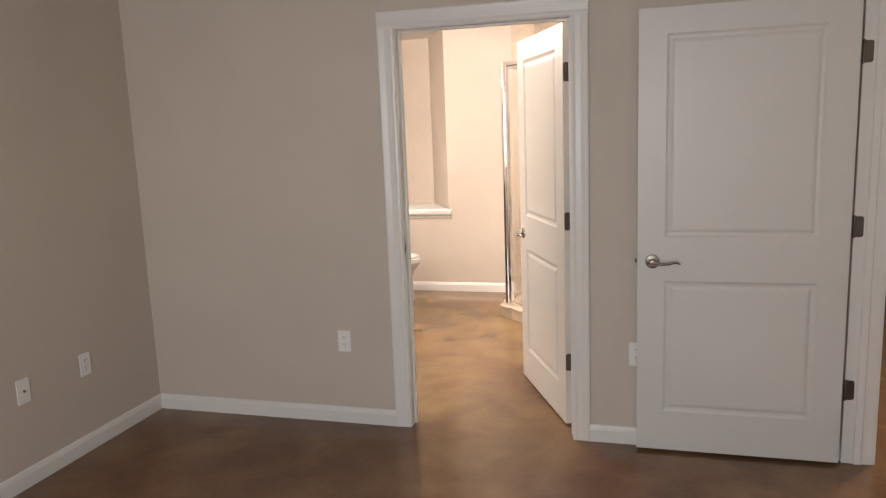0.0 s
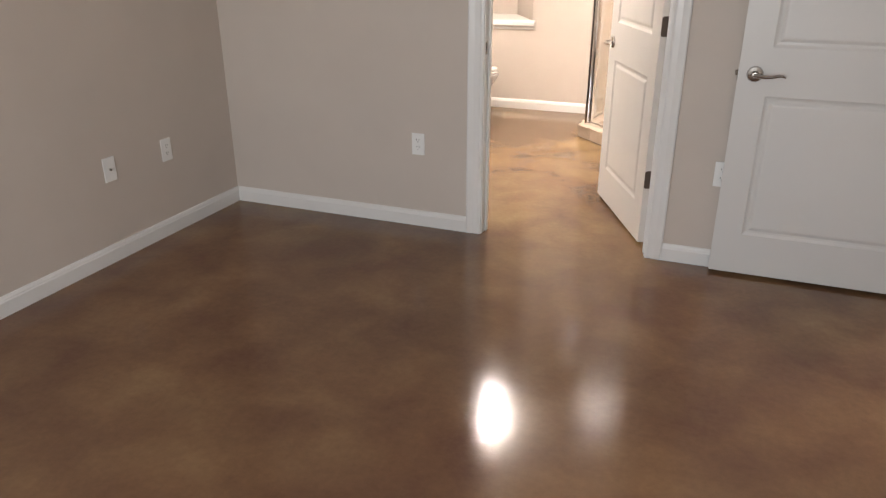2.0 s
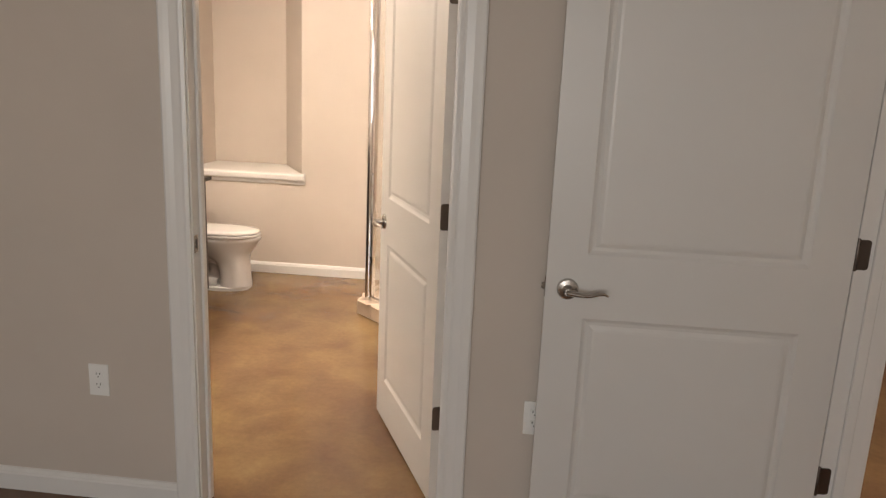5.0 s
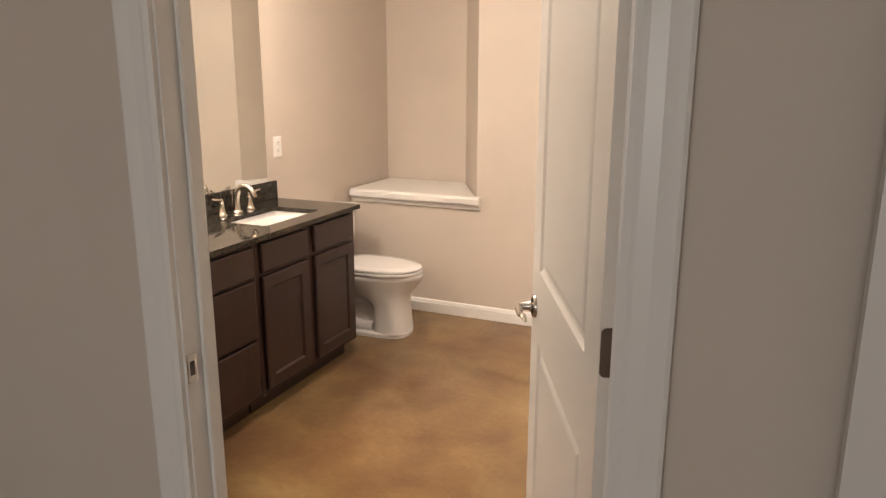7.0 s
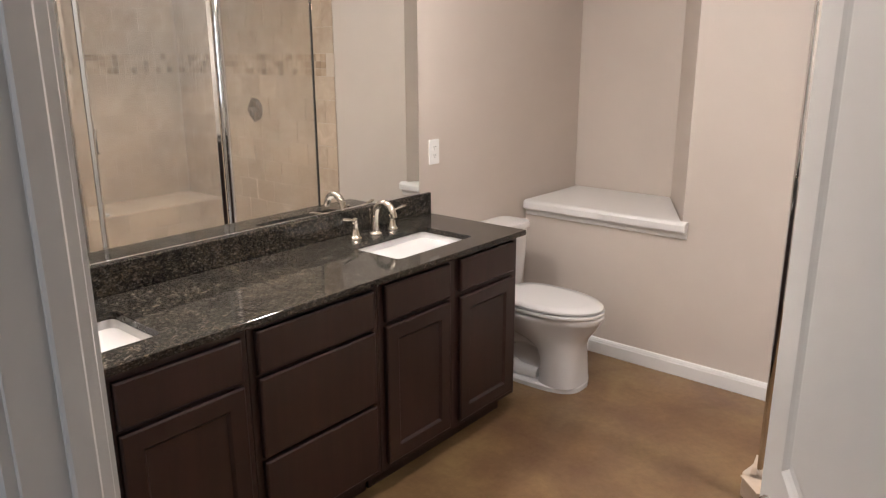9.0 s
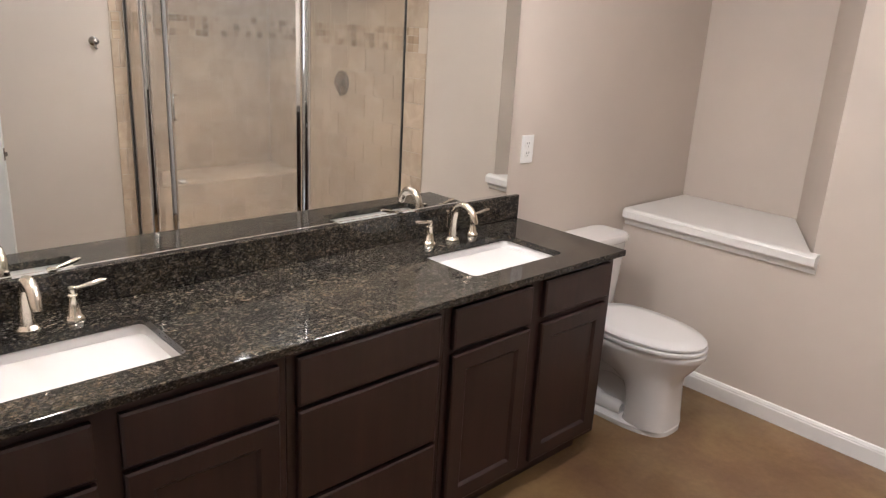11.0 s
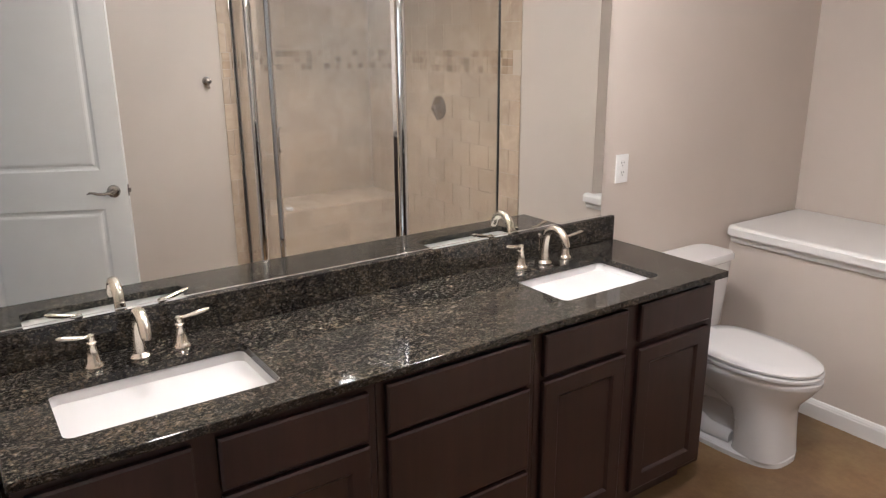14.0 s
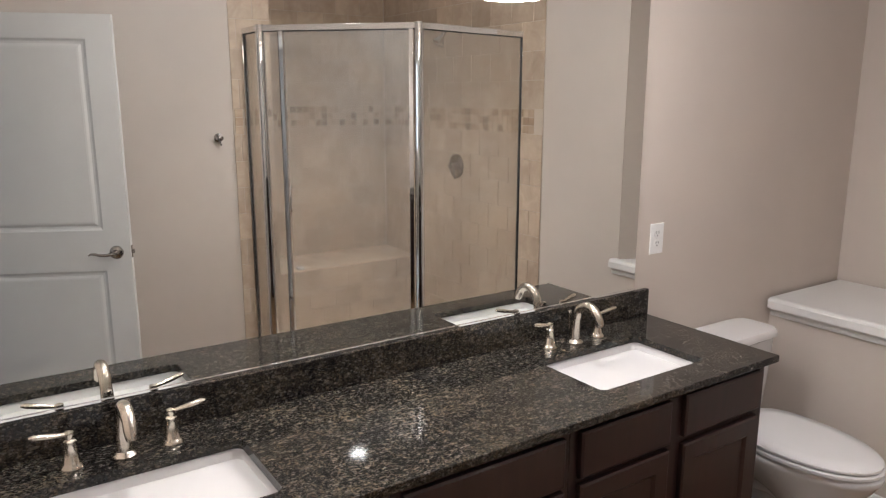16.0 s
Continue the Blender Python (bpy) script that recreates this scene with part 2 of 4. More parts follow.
def merge(bm, other, m=None):
    table = {v: bm.verts.new(m @ v.co if m else v.co) for v in other.verts}
    for f in other.faces:
        try:
            bm.faces.new([table[v] for v in f.verts])
        except ValueError:
            pass
    other.free()
    return bm


def prism(points, z0, z1, axis="z", bevel=0.0):
    """A polygon pushed along an axis; for axis x the points are (y, z), for y (x, z)."""
    bm = bmesh.new()

    def place(a, b, h):
        return {"z": (a, b, h), "x": (h, a, b), "y": (a, h, b)}[axis]

    low, high = [bm.verts.new(place(a, b, z0)) for a, b in points], [bm.verts.new(place(a, b, z1)) for a, b in points]
    k = len(points)
    bm.faces.new(low)
    bm.faces.new(high)
    for i in range(k):
        bm.faces.new((low[i], low[(i + 1) % k], high[(i + 1) % k], high[i]))
    if bevel:
        bmesh.ops.bevel(bm, geom=bm.edges[:], offset=bevel, segments=2, affect="EDGES", profile=0.5)
    return bm


def lathe(profile, m=None, seg=24):
    """A turned shape round z out of (radius, height) pairs, moved by m."""
    bm = bmesh.new()
    rings = []
    for r, z in profile:
        rings.append([bm.verts.new((r * math.cos(2 * math.pi * i / seg), r * math.sin(2 * math.pi * i / seg), z)) for i in range(seg)])
    for a, b in zip(rings, rings[1:]):
        for i in range(seg):
            bm.faces.new((a[i], a[(i + 1) % seg], b[(i + 1) % seg], b[i]))
    bm.faces.new(rings[0])
    bm.faces.new(rings[-1])
    if m:
        bm.transform(m)
    return bm


def tube(points, radii, seg=12, flat=1.0):
    """A round bar along points, with a radius at each; flat squeezes it across."""
    bm = bmesh.new()
    pts, rings = [Vector(p) for p in points], []
    side = None
    for i, p in enumerate(pts):
        d = (pts[min(i + 1, len(pts) - 1)] - pts[max(i - 1, 0)]).normalized()
        if side is None:
            side = d.cross(Vector((0, 0, 1)) if abs(d.z) < 0.9 else Vector((0, 1, 0))).normalized()
        side = (side - d * side.dot(d)).normalized()
        up = side.cross(d)
        rings.append([bm.verts.new(p + side * (radii[i] * math.cos(2 * math.pi * k / seg)) + up * (radii[i] * flat * math.sin(2 * math.pi * k / seg))) for k in range(seg)])
    for a, b in zip(rings, rings[1:]):
        for k in range(seg):
            bm.faces.new((a[k], a[(k + 1) % seg], b[(k + 1) % seg], b[k]))
    bm.faces.new(rings[0])
    bm.faces.new(rings[-1])
    return bm


def arc(centre, radius, a0, a1, steps, plane="xz"):
    """Points on an arc; the first letter of plane is along angle 0."""
    out = []
    for i in range(steps + 1):
        a = radians(a0 + (a1 - a0) * i / steps)
        c, s = radius * math.cos(a), radius * math.sin(a)
        out.append((centre[0] + c, centre[1], centre[2] + s) if plane == "xz" else (centre[0], centre[1] + c, centre[2] + s))
    return out


def outline(n, rx, ry, power=2.0, cx=0.0, cy=0.0, nose=0.0):
    """A rounded outline (superellipse); nose stretches its +x half."""
    pts = []
    for i in range(n):
        a = 2 * math.pi * i / n
        c, s = math.cos(a), math.sin(a)
        x = math.copysign(abs(c) ** (2 / power), c) * rx
        y = math.copysign(abs(s) ** (2 / power), s) * ry
        pts.append((cx + (x * (1 + nose) if x > 0 else x), cy + y))
    return pts


def loft(rings):
    """Closed outlines [(points, z)], skinned from one to the next and capped."""
    bm = bmesh.new()
    rows = [[bm.verts.new((x, y, z)) for x, y in pts] for pts, z in rings]
    for a, b in zip(rows, rows[1:]):
        k = len(a)
        for i in range(k):
            bm.faces.new((a[i], a[(i + 1) % k], b[(i + 1) % k], b[i]))
    bm.faces.new(rows[0])
    bm.faces.new(rows[-1])
    return bm


def structure(name, bm, mat, label, category, m=None):
    ob = part(name, bm, mat)
    if m is not None:
        ob.matrix_basis = m
    return tagged(ob, label, category, kind="structure")


# The bathroom's long wall stands a little out of square with the rest.
PIVOT = Vector((-2.155, 6.556, 0.0))
SKEW = Matrix.Translation(PIVOT) @ Matrix.Rotation(radians(0.65), 4, "Z") @ Matrix.Translation(-PIVOT)

# ---------------------------------------------------------------- structure
HIGH = 2.44
AY, BY = 4.245, 4.335
WEST, EAST = -2.19, 1.40
FARY = 7.40
structure("floor", box(-2.6, 4.2, -1.4, 9.4, -0.12, 0.0), FLOOR, "mottled brown acid-stained concrete floor, glossy", "floor")
structure("ceiling", box(-2.6, 4.2, -1.4, 9.4, HIGH, HIGH + 0.1), CEIL, "plain white painted ceiling", "ceiling")
structure("wall_west", box(WEST - 0.12, WEST, -1.1, BY - 0.02, 0, HIGH), WALL, "greige painted bedroom side wall", "wall")
structure("wall_bathroom_west", box(-2.275, -2.155, 4.30, 8.2, 0, HIGH), WALL, "greige painted bathroom wall behind the vanity", "wall", SKEW)
bm = box(WEST, -0.66, AY, BY, 0, HIGH)
box(0.22, 1.40, AY, BY, 0, HIGH, bm=bm)
box(-0.66, 0.22, AY, BY, 2.055, HIGH, bm=bm)
structure("wall_north", bm, WALL, "greige painted wall between bedroom and bathroom", "wall")
bm = box(EAST, EAST + 0.125, -1.1, 3.31, 0, HIGH)
box(EAST, EAST + 0.125, 3.31, AY - 0.017, 2.055, HIGH, bm=bm)
box(EAST, EAST + 0.125, AY - 0.017, 8.2, 0, HIGH, bm=bm)
structure("wall_east", bm, WALL, "greige painted wall towards the hall", "wall")
bm = box(-2.31, -1.20, -1.12, -1.0, 0, HIGH)
box(0.80, 1.52, -1.12, -1.0, 0, HIGH, bm=bm)
box(-1.20, 0.80, -1.12, -1.0, 0, 0.85, bm=bm)
box(-1.20, 0.80, -1.12, -1.0, 2.15, HIGH, bm=bm)
structure("wall_south", bm, WALL, "greige painted bedroom window wall", "wall")
bm = box(-2.17, -1.25, FARY, FARY + 0.1, 0, 0.765)
box(-1.25, 1.27, FARY, FARY + 0.1, 0, HIGH, bm=bm)
merge(bm, prism([(-1.25, FARY + 0.1), (-1.12, FARY + 0.1), (-1.12, 8.06), (-1.55, 8.06), (-1.55, 7.95), (-1.25, FARY + 0.004)], 0, HIGH))
structure("wall_far", bm, WALL, "greige painted end wall with a deep recess", "wall")
structure("wall_recess", box(-2.20, -1.50, 7.95, 8.06, 0, HIGH), WALL, "greige painted back of the wall recess", "wall")
structure("wall_hooks", box(0.37, 0.48, BY, 6.10, 0, HIGH), WALL, "greige painted bathroom wall with robe hooks", "wall")
structure("wall_shower_side", box(0.48, 1.27, 6.00, 6.10, 0, HIGH), WALL, "plain wall closing the shower", "wall")
structure("wall_shower_back", box(1.27, 1.40, 6.00, FARY + 0.1, 0, HIGH), WALL, "back wall of the shower", "wall")
bm = box(2.70, 2.82, 6.02, 9.0, 0, HIGH)
box(2.70, 2.82, 2.0, 5.10, 0, HIGH, bm=bm)
box(2.70, 2.82, 5.10, 6.02, 2.06, HIGH, bm=bm)
structure("wall_hall", bm, WALL, "warm-lit greige hall wall", "wall")
structure("wall_hall_end", box(1.52, 2.82, 8.6, 8.72, 0, HIGH), WALL, "greige end wall of the hall", "wall")
structure("wall_hall_near", box(1.52, 2.82, 1.9, 2.0, 0, HIGH), WALL, "greige near wall of the hall", "wall")


def skirting(name, a, b, normal, m=None):
    """A baseboard of eased profile from a to b along a wall whose face looks along normal."""
    a, b, n = Vector((*a, 0)), Vector((*b, 0)), Vector((*normal, 0))
    prof = [(0.0, 0.0), (0.015, 0.0), (0.015, 0.062), (0.012, 0.068), (0.012, 0.072), (0.007, 0.083), (0.0, 0.086)]
    bm = bmesh.new()
    rows = [[bm.verts.new(p + n * d + Vector((0, 0, h))) for d, h in prof] for p in (a, b)]
    k = len(prof)
    for i in range(k):
        bm.faces.new((rows[0][i], rows[0][(i + 1) % k], rows[1][(i + 1) % k], rows[1][i]))
    bm.faces.new(rows[0])
    bm.faces.new(rows[1])
    return structure(name, bm, TRIM, "white painted baseboard with an eased top", "baseboard", m)


skirting("baseboard", (WEST, -1.0), (WEST, AY), (1, 0))
skirting("baseboard", (WEST + 0.015, AY), (-0.722, AY), (0, -1))
skirting("baseboard", (0.287, AY), (EAST, AY), (0, -1))
skirting("baseboard", (EAST, -1.0), (EAST, 3.22), (-1, 0))
skirting("baseboard", (-2.155, FARY), (-0.622, FARY), (0, -1))
skirting("baseboard", (-2.155, 6.545), (-2.155, FARY - 0.015), (1, 0), SKEW)
skirting("baseboard", (0.37, BY), (0.37, 5.85), (-1, 0))
skirting("baseboard", (2.70, 6.11), (2.70, 8.6), (-1, 0))
skirting("baseboard", (1.525, AY), (1.525, 8.6), (1, 0))
skirting("baseboard", (1.525, 8.6), (2.70, 8.6), (0, -1))


CASING = [(0.0, 0.0), (0.0, -0.011), (0.012, -0.014), (0.020, -0.012), (0.045, -0.013), (0.062, -0.017), (0.074, -0.019), (0.080, -0.016), (0.080, 0.0)]


def door_trim(name, m, width, height, depth, label):
    """Jambs, stops and casings round an opening. Local: x across the opening from 0, y from the near wall face into the wall, z up."""
    base = empty(name, m, label, "door frame", kind="structure")
    j = 0.019
    part("jamb", box(-j, 0, 0, depth, 0, height, 0.0015), TRIM, base)
    part("jamb", box(width, width + j, 0, depth, 0, height, 0.0015), TRIM, base)
    part("head_jamb", box(-j, width + j, 0, depth, height, height + j, 0.0015), TRIM, base)
    part("door_stop", box(0, 0.011, 0.045, 0.074, 0, height, 0.003), TRIM, base)
    part("door_stop", box(width - 0.011, width, 0.045, 0.074, 0, height, 0.003), TRIM, base)
    part("door_stop", box(0.011, width - 0.011, 0.045, 0.074, height - 0.011, height, 0.003), TRIM, base)
    for face, sign in ((0.0, 1), (depth, -0.6)):
        left = [(-0.005 - x, face + sign * y) for x, y in CASING]
        right = [(width + 0.005 + x, face + sign * y) for x, y in CASING]
        part("casing", prism(left, 0, height + 0.005), TRIM, base)
        part("casing", prism(right, 0, height + 0.005), TRIM, base)
        head = [(face + sign * y, height + 0.005 + x) for x, y in CASING]
        part("head_casing", prism(head, -0.085, width + 0.085, axis="x"), TRIM, base)
    return base


trim_a = door_trim("door_trim_1", pose(-0.64, AY, 0), 0.842, 2.035, BY - AY, "white moulded casing round the bathroom doorway")
part("strike_plate", box(-0.0005, 0.0015, 0.004, 0.030, 0.93, 0.99, 0.0004), STEEL, trim_a, "small metal strike plate")
part("strike_hole", box(0.001, 0.0022, 0.011, 0.023, 0.945, 0.975), SLOT, trim_a)
# The frame towards the hall: its hinge jamb lies next to the bathroom wall.
trim_b = empty("door_trim_2", Matrix(), "white jambs round the doorway to the hall", "door frame", kind="structure")
JY = AY - 0.017
part("jamb", box(EAST - 0.002, EAST + 0.127, JY - 0.02, JY, 0, 2.035, 0.0015), TRIM, trim_b)
part("door_stop", box(EAST + 0.045, EAST + 0.078, JY - 0.031, JY - 0.02, 0, 2.035, 0.003), TRIM, trim_b)
part("jamb", box(EAST - 0.002, EAST + 0.127, 3.31, 3.33, 0, 2.035, 0.0015), TRIM, trim_b)
part("head_jamb", box(EAST - 0.002, EAST + 0.127, 3.31, JY, 2.035, 2.055, 0.0015), TRIM, trim_b)
part("casing", prism([(EAST - y * -1, 3.325 - x) for x, y in CASING], 0, 2.04), TRIM, trim_b)
part("casing", prism([(EAST + 0.125 - y, 3.325 - x) for x, y in CASING], 0, 2.04), TRIM, trim_b)
part("casing", prism([(EAST + 0.125 - y, JY - 0.015 + x) for x, y in CASING], 0, 2.04), TRIM, trim_b)
trim_c = door_trim("door_trim_3", pose(2.70, 6.00, 0, 0, 0, -90), 0.88, 2.035, 0.12, "white casing round a doorway off the hall")
structure("door_hall", box(2.76, 2.795, 5.125, 5.995, 0.01, 2.03, 0.002), DOOR, "closed white door off the hall", "door")

# window behind the walker
win = empty("window_1", Matrix(), "white framed bedroom window letting in daylight", "window", kind="structure")
for x0, x1, z0, z1 in ((-1.20, -1.15, 0.85, 2.15), (0.75, 0.80, 0.85, 2.15), (-1.15, 0.75, 0.85, 0.90), (-1.15, 0.75, 2.10, 2.15), (-0.225, -0.175, 0.90, 2.10)):
    part("window_frame", box(x0, x1, -1.10, -1.04, z0, z1, 0.003), TRIM, win)
part("window_sill", box(-1.24, 0.84, -1.02, -0.94, 0.825, 0.85, 0.004), TRIM, win)
pane = part("pane", box(-1.15, 0.75, -1.073, -1.069, 0.90, 2.10), GLASS, win)
pane.visible_shadow = False

# sill of the recess
prof = [(FARY - 0.045, 0.752), (FARY - 0.045, 0.783), (FARY - 0.040, 0.791), (FARY - 0.028, 0.797), (7.945, 0.797), (7.945, 0.768), (FARY - 0.004, 0.768),
        (FARY - 0.004, 0.715), (FARY - 0.012, 0.712), (FARY - 0.016, 0.720), (FARY - 0.016, 0.732), (FARY - 0.026, 0.742), (FARY - 0.030, 0.752)]
bm = prism([(-2.15, FARY), (-1.262, FARY), (-1.555, 7.945), (-2.155, 7.945)], 0.766, 0.797)
merge(bm, prism([p if p[0] < FARY else (FARY, p[1]) for p in prof], -2.150, -1.222, axis="x"))
structure("sill", bm, TRIM, "thick white painted sill with a moulded front edge", "sill")


# ---------------------------------------------------------------- doors
def panel_leaf(width, height, thick, panels):
    """A door leaf with sunk, raised-field panels on both faces. x across, y thickness from 0, z up."""
    bm = bmesh.new()
    xs = sorted({0.0, width, *(v for p in panels for v in p[:2])})
    zs = sorted({0.0, height, *(v for p in panels for v in p[2:])})

    def inside(x, z):
        return any(a < x < b and c < z < d for a, b, c, d in panels)

    for y in (0.0, thick):
        for xa, xb in zip(xs, xs[1:]):
            for za, zb in zip(zs, zs[1:]):
                if not inside((xa + xb) / 2, (za + zb) / 2):
                    bm.faces.new([bm.verts.new(c) for c in ((xa, y, za), (xb, y, za), (xb, y, zb), (xa, y, zb))])
        s = 1 if y == 0 else -1
        for a, b, c, d in panels:
            rings = [(0.0, 0.0), (0.006, 0.004), (0.012, 0.007), (0.022, 0.008), (0.034, 0.003), (0.042, 0.002)]
            loops = [[bm.verts.new(q) for q in ((a + i, y + s * dep, c + i), (b - i, y + s * dep, c + i), (b - i, y + s * dep, d - i), (a + i, y + s * dep, d - i))] for i, dep in rings]
            for u, v in zip(loops, loops[1:]):
                for k in range(4):
                    bm.faces.new((u[k], u[(k + 1) % 4], v[(k + 1) % 4], v[k]))
            bm.faces.new(loops[-1])
    rim = [(0, 0), (width, 0), (width, height), (0, height)]
    for (xa, za), (xb, zb) in zip(rim, rim[1:] + rim[:1]):
        bm.faces.new([bm.verts.new(q) for q in ((xa, 0, za), (xb, 0, zb), (xb, thick, zb), (xa, thick, za))])
    bmesh.ops.remove_doubles(bm, verts=bm.verts[:], dist=0.0003)
    return bm


def lever(parent, x, y, z, out, toward):
    """A round rose and a waved lever on a door face at y; out: -1 or 1 along y; toward: the lever's way along x."""
    face = pose(x, y, z, 90 if out < 0 else -90)
    rose = part("rose", lathe([(0.0, 0.0), (0.033, 0.0), (0.033, 0.004), (0.029, 0.010), (0.016, 0.014), (0.012, 0.020), (0.011, 0.046), (0.0, 0.047)], face, 28), STEEL, parent, "round satin metal door rose", True)
    pts = [(x - toward * 0.004, y + out * 0.045, z), (x + toward * 0.015, y + out * 0.049, z - 0.001), (x + toward * 0.04, y + out * 0.050, z - 0.004), (x + toward * 0.065, y + out * 0.050, z - 0.003),
           (x + toward * 0.088, y + out * 0.048, z + 0.003), (x + toward * 0.105, y + out * 0.046, z + 0.003), (x + toward * 0.118, y + out * 0.043, z - 0.004)]
    part("lever", tube(pts, [0.011, 0.0115, 0.010, 0.0095, 0.009, 0.0075, 0.004], 12, 0.75), STEEL, parent, "waved satin metal lever", True)
    return rose


def hinged_door(name, m, width, label, levers):
    """A two-panel door; local x runs from the free edge (0) to the hinge edge (width)."""
    base = empty(name, m, label, "door", kind="structure")
    s = 0.118
    part("leaf", panel_leaf(width, 2.015, 0.035, [(s, width - s, 0.19, 0.815), (s, width - s, 1.015, 1.905)]), DOOR, base)
    for out, y in ((-1, 0.0), (1, 0.035)):
        if out in levers:
            lever(base, 0.066, y, 0.905, out, 1)
    part("latch", box(-0.002, 0.001, 0.006, 0.029, 0.875, 0.935, 0.0004), STEEL, base, "metal latch plate")
    part("latch_bolt", prism([(-0.012, 0.024), (-0.001, 0.012), (-0.001, 0.024)], 0.895, 0.915), STEEL, base)
    return base


door_bed = hinged_door("door_2", pose(0.508, JY - 0.058, 0.016), 0.870, "open white two-panel door with a satin lever, standing along the wall", (-1,))
door_bath = hinged_door("door_1", pose(0.185, 4.408, 0.014, 0, 0, -65.0) @ pose(-0.805, -0.035, 0), 0.805, "half-open white two-panel bathroom door with satin levers", (-1, 1))


def hinge(m, parent, flip=1):
    """A round-cornered hinge leaf on a jamb with its knuckle. Local: x across the leaf from the knuckle, y out of the jamb, z up."""
    bm = bmesh.new()
    pts = []
    w, h, r = 0.034 * flip, 0.045, 0.010
    for cx, cz, a0 in ((w - r * flip, h - r, 0), (w - r * flip, -h + r, -90)):
        for i in range(5):
            a = radians((a0 + 22.5 * i) if a0 == -90 else (a0 + 22.5 * i))
            pts.append((cx + flip * r * math.cos(a), cz + r * math.sin(a), a0))
    top, bottom = pts[:5], pts[5:]
    ring = [(0, -h)] + [(x, z) for x, z, _ in bottom] + [(x, z) for x, z, _ in top] + [(0, h)]
    merge(bm, prism(ring, -0.0005, 0.0022, axis="y"))
    merge(bm, lathe([(0.0, -h - 0.004), (0.004, -h - 0.004), (0.0055, -h), (0.0055, h), (0.004, h + 0.004), (0.0, h + 0.004)], pose(-0.003 * flip, 0.003, 0), 12))
    ob = part("hinge", bm, BRONZE, parent, "dark metal hinge with rounded corners", True)
    ob.matrix_basis = m
    return ob


for _z in (0.345, 1.075, 1.80):
    # on the bathroom door's edge, and on the hall doorway's jamb
    hinge(pose(0.8055, 0.035, _z - 0.014, 0, 0, -90), door_bath)
    hinge(pose(EAST + 0.001, JY - 0.0205, _z, 0, 0, 0) @ pose(0, 0, 0, 180, 0, 0), trim_b)


# ---------------------------------------------------------------- wall plates
def plate(name, m, sockets, label):
    """A cover plate in local x, z, standing out along -y; sockets: 'duplex', 'jack', 'blank', 'switch'."""
    base = empty(name, m, label, "outlet")
    part("cover", box(-0.036, 0.036, -0.0055, 0.0, -0.058, 0.058, 0.0022, 2), PLASTIC, base)
    if sockets == "duplex":
        for dz in (-0.0195, 0.0195):
            part("receptacle", loft([([(x, z) for x, z in outline(16, 0.0165, 0.0135, 3.4)], 0.0), ([(x, z) for x, z in outline(16, 0.0160, 0.0130, 3.4)], 0.002)]), PLASTIC, base).matrix_basis = pose(0, -0.0052, dz, 90)
            for dx in (-0.0065, 0.0065):
                part("slot", box(dx - 0.0012, dx + 0.0012, -0.0079, -0.0068, dz + 0.001, dz + 0.009), SLOT, base)
            part("ground_hole", box(-0.002, 0.002, -0.0079, -0.0068, dz - 0.009, dz - 0.0045, 0.0003), SLOT, base)
    if sockets == "jack":
        part("jack", lathe([(0.0, 0.0), (0.006, 0.0), (0.006, 0.006), (0.0045, 0.006), (0.0045, 0.010), (0.0, 0.010)], pose(0, -0.005, 0, 90), 14), STEEL, base, "threaded cable jack")
    for dz in ((0.0,) if sockets == "duplex" else (-0.042, 0.042)):
        part("screw", lathe([(0.0, 0.0), (0.0032, 0.0), (0.0026, 0.0012), (0.0, 0.0014)], pose(0, -0.0054, dz, 90), 10), PLASTIC, base)
    return base


plate("wall_outlet", pose(-1.0, AY, 0.455), "duplex", "white duplex outlet plate on the greige wall")
plate("wall_outlet", pose(0.508, AY, 0.455), "duplex", "white duplex outlet plate half behind the open door")
plate("wall_outlet", pose(WEST, 3.70, 0.445, 0, 0, 90), "duplex", "white duplex outlet plate low on the side wall")
plate("cable_outlet", pose(WEST, 3.315, 0.445, 0, 0, 90), "jack", "white wall plate with a single cable jack")
plate("wall_outlet", SKEW @ pose(-2.155, 6.60, 1.142, 0, 0, 90), "duplex", "white duplex outlet plate beside the mirror")


# ---------------------------------------------------------------- vanity
def front_panel(y0, y1, z0, z1, x, recessed):
    """A drawer front with a sloped edge, or a framed door with a flat sunk panel, standing at x and facing +x."""
    bm = bmesh.new()
    rings = [(0.0, -0.018), (0.0, -0.004), (0.006, 0.0)]
    if recessed:
        rings += [(0.056, 0.0), (0.060, -0.003), (0.066, -0.009)]
    loops = [[bm.verts.new((x + d, y, z)) for y, z in ((y0 + i, z0 + i), (y1 - i, z0 + i), (y1 - i, z1 - i), (y0 + i, z1 - i))] for i, d in rings]
    for u, v in zip(loops, loops[1:]):
        for k in range(4):
            bm.faces.new((u[k], u[(k + 1) % 4], v[(k + 1) % 4], v[k]))
    bm.faces.new(loops[-1])
    bm.faces.new(loops[0])
    return bm


